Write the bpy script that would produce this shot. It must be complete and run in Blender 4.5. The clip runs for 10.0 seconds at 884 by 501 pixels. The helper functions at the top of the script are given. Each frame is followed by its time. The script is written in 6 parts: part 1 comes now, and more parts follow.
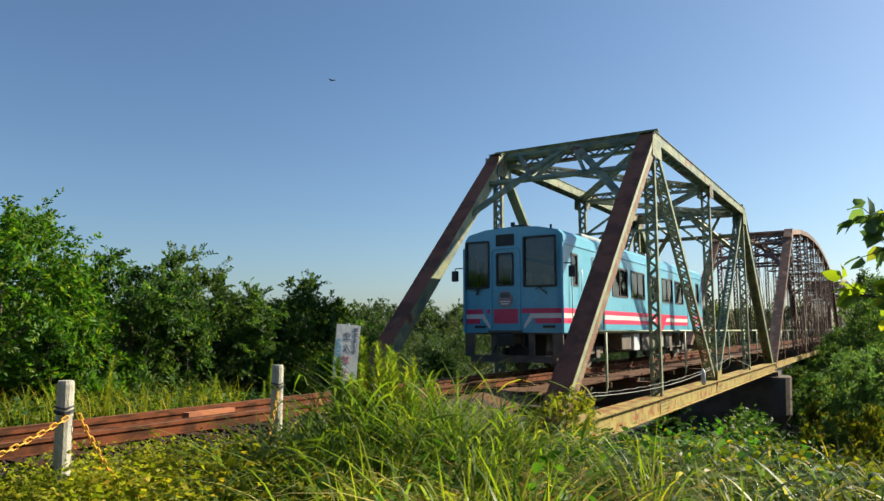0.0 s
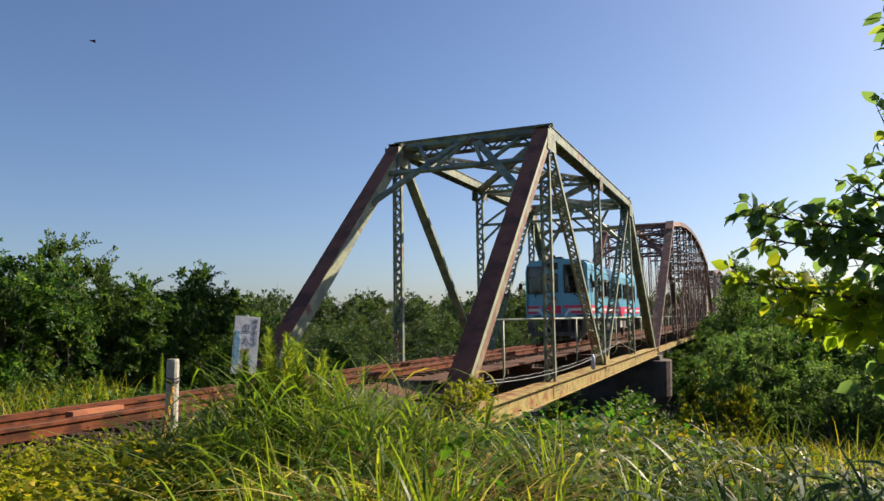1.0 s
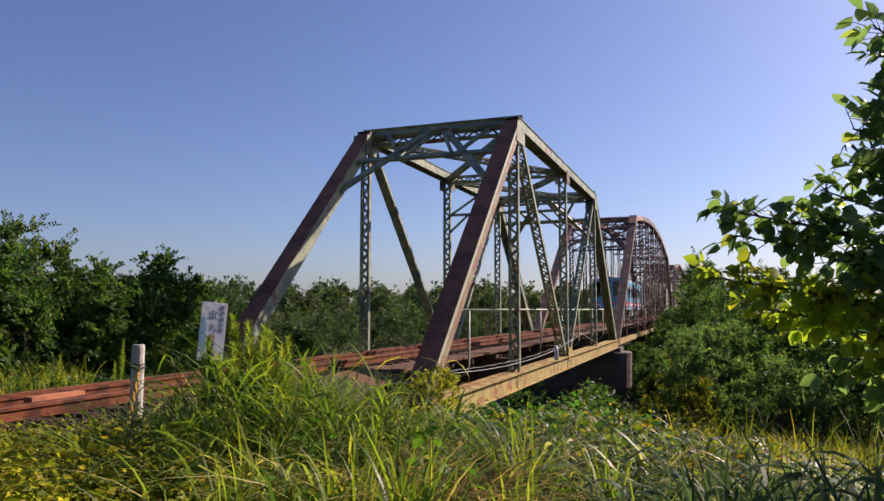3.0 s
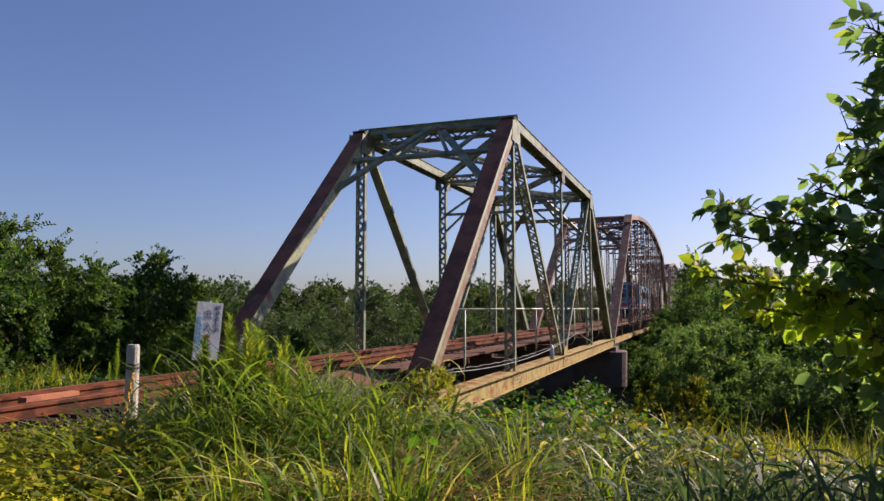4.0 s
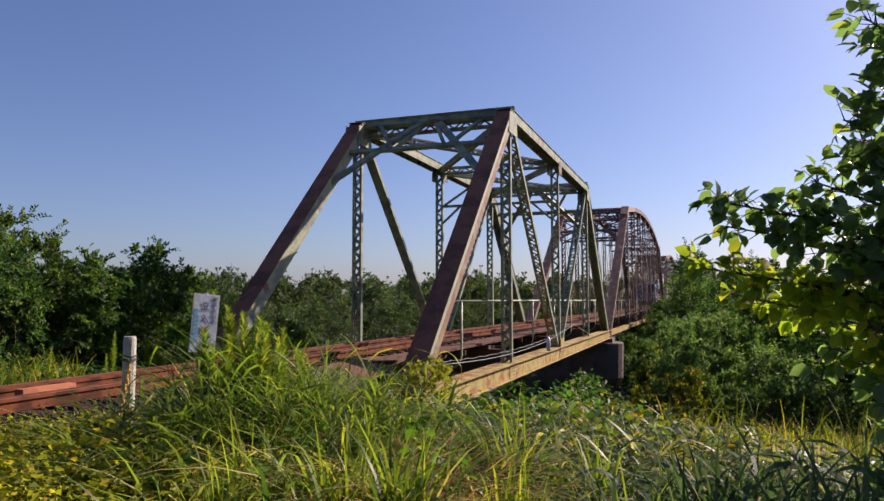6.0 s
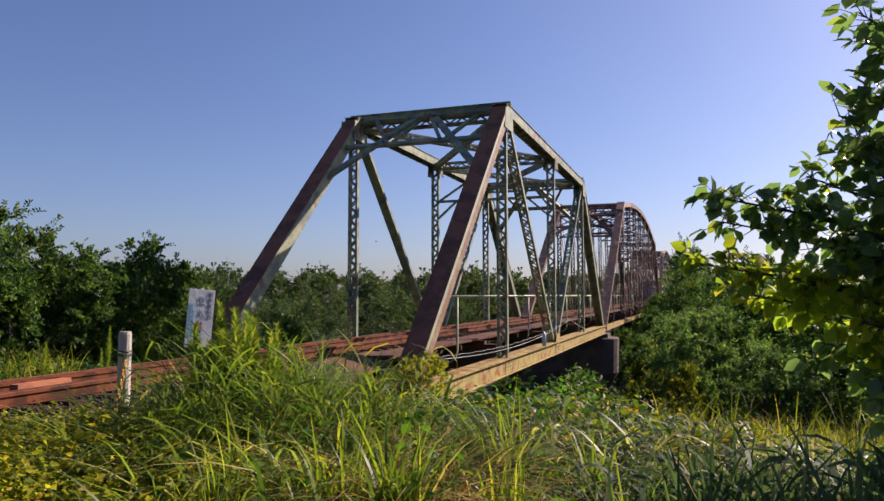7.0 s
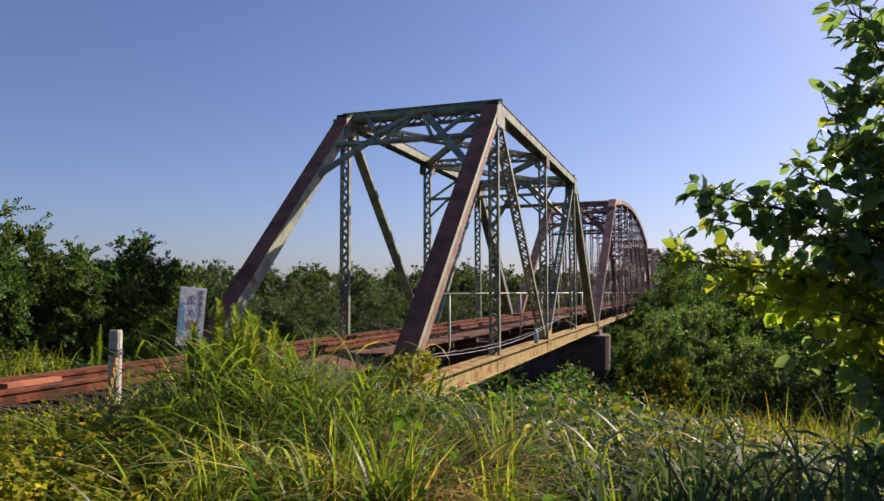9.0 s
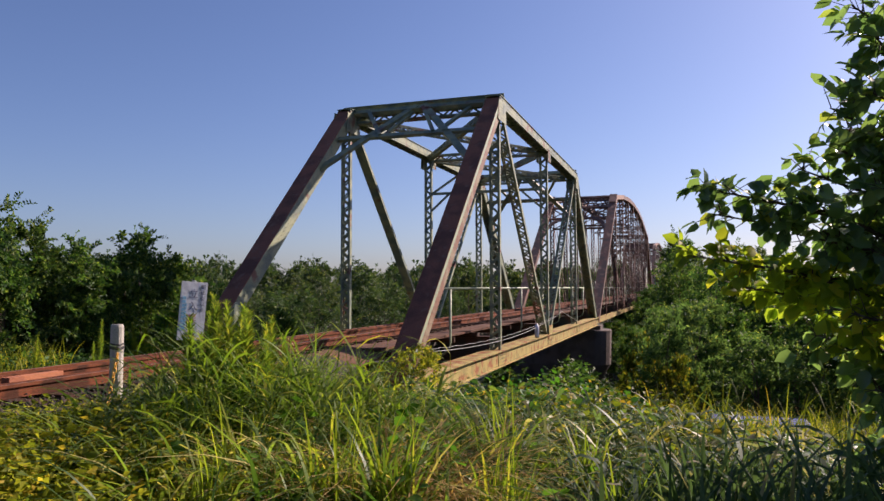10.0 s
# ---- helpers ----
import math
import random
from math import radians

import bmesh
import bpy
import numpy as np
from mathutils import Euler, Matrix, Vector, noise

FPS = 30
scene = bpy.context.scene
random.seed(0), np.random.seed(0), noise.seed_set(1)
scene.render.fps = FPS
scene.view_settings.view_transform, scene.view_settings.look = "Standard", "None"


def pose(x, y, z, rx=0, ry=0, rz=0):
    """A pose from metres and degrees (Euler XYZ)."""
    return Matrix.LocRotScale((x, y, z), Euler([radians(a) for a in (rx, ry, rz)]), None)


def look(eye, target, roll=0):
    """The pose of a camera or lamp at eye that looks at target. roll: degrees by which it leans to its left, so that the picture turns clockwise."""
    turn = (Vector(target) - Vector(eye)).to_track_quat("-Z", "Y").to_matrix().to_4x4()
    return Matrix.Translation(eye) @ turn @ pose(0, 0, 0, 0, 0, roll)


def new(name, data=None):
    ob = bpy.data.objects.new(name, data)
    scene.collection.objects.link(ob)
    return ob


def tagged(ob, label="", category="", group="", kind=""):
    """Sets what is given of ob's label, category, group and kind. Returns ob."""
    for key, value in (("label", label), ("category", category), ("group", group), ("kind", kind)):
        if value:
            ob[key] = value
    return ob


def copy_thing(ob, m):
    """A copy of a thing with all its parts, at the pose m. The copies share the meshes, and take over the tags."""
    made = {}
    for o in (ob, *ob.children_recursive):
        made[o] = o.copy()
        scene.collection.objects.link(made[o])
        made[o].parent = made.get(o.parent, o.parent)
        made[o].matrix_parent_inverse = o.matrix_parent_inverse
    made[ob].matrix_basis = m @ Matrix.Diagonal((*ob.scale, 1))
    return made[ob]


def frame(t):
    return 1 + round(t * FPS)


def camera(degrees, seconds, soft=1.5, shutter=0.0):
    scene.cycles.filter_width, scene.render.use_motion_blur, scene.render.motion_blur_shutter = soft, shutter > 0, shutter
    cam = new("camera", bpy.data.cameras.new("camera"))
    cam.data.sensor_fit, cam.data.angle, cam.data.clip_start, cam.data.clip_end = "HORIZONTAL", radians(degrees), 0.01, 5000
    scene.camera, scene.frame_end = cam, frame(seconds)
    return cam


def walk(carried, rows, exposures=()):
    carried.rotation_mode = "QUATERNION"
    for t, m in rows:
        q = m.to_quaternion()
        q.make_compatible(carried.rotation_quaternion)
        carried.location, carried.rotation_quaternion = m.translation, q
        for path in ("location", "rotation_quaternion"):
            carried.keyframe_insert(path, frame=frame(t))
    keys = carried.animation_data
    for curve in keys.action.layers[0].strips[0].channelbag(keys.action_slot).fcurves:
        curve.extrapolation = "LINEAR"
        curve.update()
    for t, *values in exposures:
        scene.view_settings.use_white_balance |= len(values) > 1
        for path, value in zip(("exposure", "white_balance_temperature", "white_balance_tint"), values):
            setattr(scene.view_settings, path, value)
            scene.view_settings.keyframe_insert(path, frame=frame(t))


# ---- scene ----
EYE = (7.805, -12.746, 1.084)
cam = camera(63.76, 10.0)

# seconds, heading (degrees to the right of the bridge's line), pitch, lean
VIEW = [
    (0, -31.288, 6.409, -0.103), (0.1, -29.756, 5.932, 0.0), (0.2, -28.417, 5.653, -0.1), (0.3, -27.261, 5.432, -0.35),
    (0.4, -26.187, 5.269, -0.6), (0.5, -25.174, 5.321, -0.912), (0.7, -24.087, 5.276, -0.75), (1, -23.164, 5.537, -0.840),
    (1.5, -22.174, 5.238, -0.051), (2, -21.152, 5.049, 0.015), (2.5, -20.742, 4.791, 0.021), (4, -20.169, 4.634, -0.029),
    (4.5, -19.978, 4.589, -0.080), (5, -19.975, 4.570, -0.028), (5.5, -20.015, 4.320, -0.030), (7, -19.578, 3.590, -0.040),
    (7.5, -19.523, 3.650, -0.065), (8, -19.262, 3.618, -0.139), (8.5, -19.038, 3.598, -0.154), (9, -18.936, 3.391, -0.163),
    (9.5, -18.991, 3.089, -0.112), (10, -19.020, 2.969, -0.107),
]


def slide(t):
    """Metres by which the eye still stands to the right while the holder turns, up to 2.5 s."""
    return 0.16 * (1 - min(t, 2.5) / 2.5) ** 1.4


def aim(t, heading, pitch, lean):
    h, p = radians(heading) - slide(t) / 21, radians(pitch)
    d = Vector((math.sin(h) * math.cos(p), math.cos(h) * math.cos(p), math.sin(p)))
    eye = Vector(EYE) + slide(t) * Vector((0.86, 0.51, 0))
    return look(eye, eye + d, lean)


walk(cam, [(t, aim(t, h, p, r)) for t, h, p, r in VIEW],
     exposures=[(0, 1.1, 6180, 5), (0.5, 1.05, 6150, 12), (1.0, 0.99, 6120, 17), (2.0, 0.91, 6080, 22), (3.0, 0.8, 5950, 30), (10, 0.8, 5950, 31)])

# ---- light ----
SUN_AZ, SUN_EL = 36.0, 33.0  # degrees to the right of the bridge's line, and above the horizon
world = bpy.data.worlds.new("world")
scene.world = world
world.use_nodes = True
wn = world.node_tree
sky = wn.nodes.new("ShaderNodeTexSky")
sky.sky_type = "NISHITA"
sky.sun_disc = False
sky.sun_elevation, sky.sun_rotation = radians(SUN_EL), radians(SUN_AZ)
sky.air_density, sky.dust_density, sky.ozone_density = 1.0, 1.0, 4.0
wn.links.new(sky.outputs[0], wn.nodes["Background"].inputs[0])
wn.nodes["Background"].inputs[1].default_value = 0.057
sun = new("sun", bpy.data.lights.new("sun", "SUN"))
sun.data.energy, sun.data.angle, sun.data.color = 5.0, radians(0.5), (1.0, 0.86, 0.62)
a, b = radians(SUN_AZ), radians(SUN_EL)
sun.matrix_world = look((30, 12, 30), Vector((30, 12, 30)) - Vector((math.sin(a) * math.cos(b), math.cos(a) * math.cos(b), math.sin(b))))


# ---- materials ----
def material(name, base, second=None, scale=4.0, rough=0.6, metal=0.0, fine=60.0, fine_amount=0.25, bump=0.15,
             edge=(0.45, 0.6), third=None, third_scale=1.2, third_edge=(0.55, 0.68), stretch=None, spec=0.5):
    m = bpy.data.materials.new(name)
    m.use_nodes = True
    nt = m.node_tree
    N, L = nt.nodes, nt.links
    p = N["Principled BSDF"]
    p.inputs["Roughness"].default_value, p.inputs["Metallic"].default_value = rough, metal
    p.inputs["Specular IOR Level"].default_value = spec
    tc = N.new("ShaderNodeTexCoord")
    vec = tc.outputs["Object"]
    if stretch:
        mp = N.new("ShaderNodeMapping")
        mp.inputs["Scale"].default_value = stretch
        L.new(vec, mp.inputs[0])
        vec = mp.outputs[0]

    def noise_mask(sc, lo, hi, detail=6.0):
        n = N.new("ShaderNodeTexNoise")
        n.inputs["Scale"].default_value, n.inputs["Detail"].default_value = sc, detail
        L.new(vec, n.inputs["Vector"])
        r = N.new("ShaderNodeMapRange")
        r.inputs[1].default_value, r.inputs[2].default_value = lo, hi
        L.new(n.outputs[0], r.inputs[0])
        return r.outputs[0], n.outputs[0]

    def mix(f, c1, c2, kind="MIX"):
        x = N.new("ShaderNodeMix")
        x.data_type, x.blend_type = "RGBA", kind
        for s, v in ((x.inputs[0], f), (x.inputs[6], c1), (x.inputs[7], c2)):
            if hasattr(v, "links"):
                L.new(v, s)
            else:
                s.default_value = v if isinstance(v, (int, float)) else (*v, 1)
        return x.outputs[2]

    col = N.new("ShaderNodeRGB").outputs[0]
    col.default_value = (*base, 1)
    if second:
        col = mix(noise_mask(scale, *edge)[0], col, second)
    if third:
        col = mix(noise_mask(third_scale, *third_edge)[0], col, third)
    fm, fraw = noise_mask(fine, 0.25, 0.75, 3.0)
    dark = mix(fm, (1 - fine_amount,) * 3, (1 + fine_amount * 0.6,) * 3)
    col = mix(1.0, col, dark, "MULTIPLY")
    L.new(col, p.inputs["Base Color"])
    if bump:
        bn = N.new("ShaderNodeBump")
        bn.inputs["Strength"].default_value, bn.inputs["Distance"].default_value = bump, 0.02
        L.new(fraw, bn.inputs["Height"])
        L.new(bn.outputs[0], p.inputs["Normal"])
    return m


def leaf_material(name, dark, light, yellow=None, yellow_share=0.12, translucency=0.45, rough=0.55, spec=0.22):
    m = bpy.data.materials.new(name)
    m.use_nodes = True
    N, L = m.node_tree.nodes, m.node_tree.links
    p = N["Principled BSDF"]
    p.inputs["Roughness"].default_value = rough
    p.inputs["Specular IOR Level"].default_value = spec
    g = N.new("ShaderNodeNewGeometry")
    ramp = N.new("ShaderNodeValToRGB")
    ramp.color_ramp.elements[0].color, ramp.color_ramp.elements[1].color = (*dark, 1), (*light, 1)
    if yellow:
        ramp.color_ramp.elements[1].position = 1 - yellow_share - 0.02
        e = ramp.color_ramp.elements.new(1 - yellow_share + 0.02)
        e.color = (*yellow, 1)
    L.new(g.outputs["Random Per Island"], ramp.inputs[0])
    tc = N.new("ShaderNodeTexCoord")
    n = N.new("ShaderNodeTexNoise")
    n.inputs["Scale"].default_value, n.inputs["Detail"].default_value = 0.9, 4
    L.new(tc.outputs["Object"], n.inputs["Vector"])
    r = N.new("ShaderNodeMapRange")
    r.inputs[1].default_value, r.inputs[2].default_value, r.inputs[3].default_value, r.inputs[4].default_value = 0.3, 0.7, 0.7, 1.3
    L.new(n.outputs[0], r.inputs[0])
    oi = N.new("ShaderNodeObjectInfo")
    hs = N.new("ShaderNodeHueSaturation")
    rr = N.new("ShaderNodeMapRange")
    rr.inputs[3].default_value, rr.inputs[4].default_value = 0.485, 0.515
    L.new(oi.outputs["Random"], rr.inputs[0])
    L.new(rr.outputs[0], hs.inputs["Hue"])
    L.new(r.outputs[0], hs.inputs["Value"])
    L.new(ramp.outputs[0], hs.inputs["Color"])
    L.new(hs.outputs[0], p.inputs["Base Color"])
    t = N.new("ShaderNodeBsdfTranslucent")
    tcol = N.new("ShaderNodeMix")
    tcol.data_type, tcol.blend_type = "RGBA", "MULTIPLY"
    tcol.inputs[0].default_value = 1.0
    tcol.inputs[7].default_value = (1.6, 1.7, 0.75, 1)
    L.new(hs.outputs[0], tcol.inputs[6])
    L.new(tcol.outputs[2], t.inputs[0])
    mx = N.new("ShaderNodeMixShader")
    mx.inputs[0].default_value = translucency
    L.new(p.outputs[0], mx.inputs[1])
    L.new(t.outputs[0], mx.inputs[2])
    L.new(mx.outputs[0], N["Material Output"].inputs[0])
    return m


def glass_material(name, tint, rough=0.03):
    m = bpy.data.materials.new(name)
    m.use_nodes = True
    N, L = m.node_tree.nodes, m.node_tree.links
    t, g, mx, lw = N.new("ShaderNodeBsdfTransparent"), N.new("ShaderNodeBsdfGlossy"), N.new("ShaderNodeMixShader"), N.new("ShaderNodeFresnel")
    t.inputs[0].default_value = (*tint, 1)
    g.inputs["Roughness"].default_value = rough
    lw.inputs[0].default_value = 1.5
    L.new(lw.outputs[0], mx.inputs[0])
    L.new(t.outputs[0], mx.inputs[1])
    L.new(g.outputs[0], mx.inputs[2])
    L.new(mx.outputs[0], N["Material Output"].inputs[0])
    return m


RUST = (0.17, 0.06, 0.035)
PAINT = material("green bridge paint", (0.25, 0.27, 0.155), (0.13, 0.165, 0.125), 2.5, 0.6, third=RUST, third_scale=1.6, third_edge=(0.60, 0.68), fine=40)
PAINT_LIGHT = material("pale green handrail paint", (0.32, 0.37, 0.23), (0.25, 0.29, 0.19), 5, 0.5, fine=40)
END_WEB = material("rust-brown web plate", (0.20, 0.09, 0.05), (0.26, 0.19, 0.11), 3.0, 0.65, third=RUST, third_scale=2.0, fine=45)
POST_PAINT = material("weathered maroon cover plate", (0.26, 0.10, 0.06), (0.155, 0.066, 0.044), 1.6, 0.75, spec=0.25, third=(0.24, 0.13, 0.09), third_scale=5, third_edge=(0.58, 0.7), fine=45)
CHORD_PAINT = material("cream chord paint with rust", (0.39, 0.31, 0.10), (0.28, 0.225, 0.08), 3.0, 0.7, spec=0.25, third=(0.27, 0.10, 0.04), third_scale=3.4, third_edge=(0.52, 0.62), fine=35)
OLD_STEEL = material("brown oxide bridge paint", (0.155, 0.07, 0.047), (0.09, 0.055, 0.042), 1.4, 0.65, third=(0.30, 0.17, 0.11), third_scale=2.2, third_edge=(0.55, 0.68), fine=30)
# paler brown for hips and first chord lengths: sunlight put into the colour
OLD_SUNLIT = material("brown paint coloured as sunlit", (0.29, 0.17, 0.115), (0.19, 0.105, 0.075), 2.0, 0.65, fine=30)
DARK_STEEL = material("dark floor steel", (0.07, 0.055, 0.045), (0.12, 0.05, 0.03), 2.0, 0.7, fine=25)
RAIL = material("rusty rail steel", (0.165, 0.052, 0.022), (0.065, 0.025, 0.013), 3.0, 0.85, fine=50, spec=0.15)
RAIL_TOP = material("worn rail head", (0.25, 0.11, 0.055), (0.14, 0.06, 0.035), 5.0, 0.5, metal=0.3, fine=50)
SLEEPER = material("weathered timber sleeper", (0.075, 0.036, 0.022), (0.04, 0.024, 0.017), 3.0, 0.9, fine=50, stretch=(1, 8, 8), bump=0.5, spec=0.15)
PLANK = material("grey-brown walkway plank", (0.14, 0.068, 0.042), (0.08, 0.045, 0.03), 2.0, 0.85, fine=40, stretch=(8, 0.6, 8), bump=0.4, spec=0.15)
PLATE = material("rusted apron plate", (0.15, 0.075, 0.04), (0.09, 0.048, 0.028), 2.2, 0.85, fine=40, spec=0.2)
CONCRETE = material("dark weathered concrete", (0.135, 0.10, 0.088), (0.08, 0.06, 0.054), 1.2, 0.9, fine=20, bump=0.4, third=(0.07, 0.06, 0.045), third_scale=0.7)
POST_CONCRETE = material("pale concrete post", (0.50, 0.47, 0.40), (0.38, 0.35, 0.30), 9.0, 0.9, fine=90, bump=0.3)
BALLAST = material("brown ballast stone", (0.055, 0.034, 0.02), (0.025, 0.018, 0.012), 14, 0.95, fine=40, fine_amount=0.5, bump=0.8)
SOIL = material("mossy soil under weeds", (0.03, 0.038, 0.014), (0.045, 0.034, 0.018), 0.6, 0.95, fine=9, fine_amount=0.5, bump=0.6)
BARK = material("grey-brown bark", (0.12, 0.09, 0.065), (0.07, 0.055, 0.04), 5, 0.9, fine=40, bump=0.5, stretch=(4, 4, 1))
BLUE = material("sky-blue coach paint", (0.15, 0.42, 0.59), (0.13, 0.38, 0.55), 0.8, 0.27, fine=8, fine_amount=0.08, bump=0.0)
PINK = material("cherry-pink stripe paint", (0.70, 0.045, 0.13), (0.62, 0.04, 0.12), 0.8, 0.32, fine=8, fine_amount=0.08, bump=0.0)
WHITE = material("white stripe paint", (0.78, 0.76, 0.74), (0.70, 0.68, 0.66), 0.8, 0.35, fine=8, fine_amount=0.08, bump=0.0)
ROOF_GREY = material("grey roof paint", (0.30, 0.32, 0.33), (0.22, 0.23, 0.24), 1.0, 0.6, fine=12)
BLACK = material("black rubber and steel", (0.02, 0.02, 0.022), (0.035, 0.03, 0.028), 3, 0.6, fine=30)
UNDER = material("dusty underframe steel", (0.10, 0.09, 0.08), (0.16, 0.12, 0.09), 3, 0.7, fine=30)
INSIDE = material("cream coach lining", (0.45, 0.44, 0.40), (0.38, 0.37, 0.34), 2, 0.7, fine=20)
SILVER = material("brushed aluminium", (0.55, 0.56, 0.57), (0.45, 0.46, 0.47), 4, 0.35, metal=0.8, fine=50)
GLASS = glass_material("tinted coach glass", (0.70, 0.76, 0.80))
SIGN_WHITE = material("white enamel sign", (0.64, 0.65, 0.70), (0.55, 0.56, 0.62), 6, 0.45, fine=30, fine_amount=0.1)
SIGN_INK = material("blue-grey sign ink", (0.10, 0.11, 0.20), None, rough=0.6, fine_amount=0.1)
SIGN_RED = material("faded red sign ink", (0.45, 0.12, 0.14), None, rough=0.6, fine_amount=0.1)
SIGN_BLUE = material("pale blue sign print", (0.20, 0.42, 0.62), None, rough=0.6, fine_amount=0.1)
CHAIN_Y = material("yellow plastic chain", (0.75, 0.40, 0.03), (0.6, 0.30, 0.03), 20, 0.5, fine=60)
CABLE = material("pale grey cable", (0.26, 0.26, 0.25), (0.16, 0.16, 0.15), 6, 0.6, fine=40)
CHALK = material("faded white paint marks", (0.60, 0.60, 0.58), (0.35, 0.3, 0.28), 12, 0.8, fine=60)
CAR_BLUE = material("violet-blue car paint", (0.06, 0.07, 0.27), None, rough=0.35, fine_amount=0.05, bump=0)
BIRD = material("dark bird plumage", (0.035, 0.03, 0.03), (0.06, 0.05, 0.045), 20, 0.8)

LEAF_TREE = leaf_material("tree foliage", (0.018, 0.046, 0.014), (0.07, 0.135, 0.03), (0.15, 0.20, 0.04), 0.15, 0.42)
LEAF_BRIGHT = leaf_material("bright young foliage", (0.03, 0.088, 0.010), (0.09, 0.195, 0.016), (0.17, 0.22, 0.02), 0.15, 0.45)
# bluer and duller than the nearer trees: haze put into the leaf colour
LEAF_FAR = leaf_material("distant foliage with haze blue", (0.02, 0.04, 0.019), (0.062, 0.098, 0.038), (0.11, 0.13, 0.042), 0.12, 0.38)
# brighter leaves for the front bushes, with their sunlight put into the colour
LEAF_BANK = leaf_material("bank foliage coloured as sunlit", (0.04, 0.08, 0.03), (0.125, 0.195, 0.07), (0.22, 0.25, 0.06), 0.08, 0.48)
LEAF_BIG = leaf_material("broad glossy leaves", (0.075, 0.145, 0.062), (0.17, 0.27, 0.105), (0.30, 0.34, 0.05), 0.06, 0.48, 0.34, 0.6)
LEAF_YELLOW = leaf_material("yellow-green backlit leaves", (0.13, 0.19, 0.012), (0.26, 0.32, 0.02), (0.38, 0.36, 0.025), 0.2, 0.6)
GRASS = leaf_material("tall grass blades", (0.035, 0.075, 0.012), (0.185, 0.24, 0.032), (0.42, 0.34, 0.11), 0.08, 0.5, 0.45, 0.35)
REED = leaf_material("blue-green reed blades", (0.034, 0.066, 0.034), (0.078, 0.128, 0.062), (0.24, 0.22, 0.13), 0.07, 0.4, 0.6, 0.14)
SASA = leaf_material("grey-green cane leaves", (0.04, 0.072, 0.024), (0.12, 0.165, 0.065), (0.34, 0.28, 0.13), 0.14, 0.45, 0.48, 0.28)
FRESH = leaf_material("fresh bright grass blades", (0.09, 0.14, 0.008), (0.21, 0.27, 0.018), (0.32, 0.30, 0.03), 0.12, 0.55, 0.5, 0.35)
STRAW = leaf_material("reddish straw", (0.30, 0.16, 0.06), (0.52, 0.36, 0.16), None, 0, 0.4, 0.6)
DRY = leaf_material("dry straw stalks", (0.2, 0.152, 0.072), (0.336, 0.272, 0.152), None, 0, 0.3, 0.7)
WEED = leaf_material("yellow-green weed leaves", (0.045, 0.07, 0.006), (0.165, 0.175, 0.012), (0.30, 0.22, 0.02), 0.10, 0.5)
WEED_GOLD = leaf_material("golden-green low weed leaves", (0.09, 0.12, 0.008), (0.29, 0.28, 0.02), (0.42, 0.31, 0.03), 0.12, 0.52)
GOLDENROD = leaf_material("feathery weed leaves", (0.11, 0.17, 0.02), (0.22, 0.28, 0.03), (0.32, 0.31, 0.04), 0.15, 0.5)


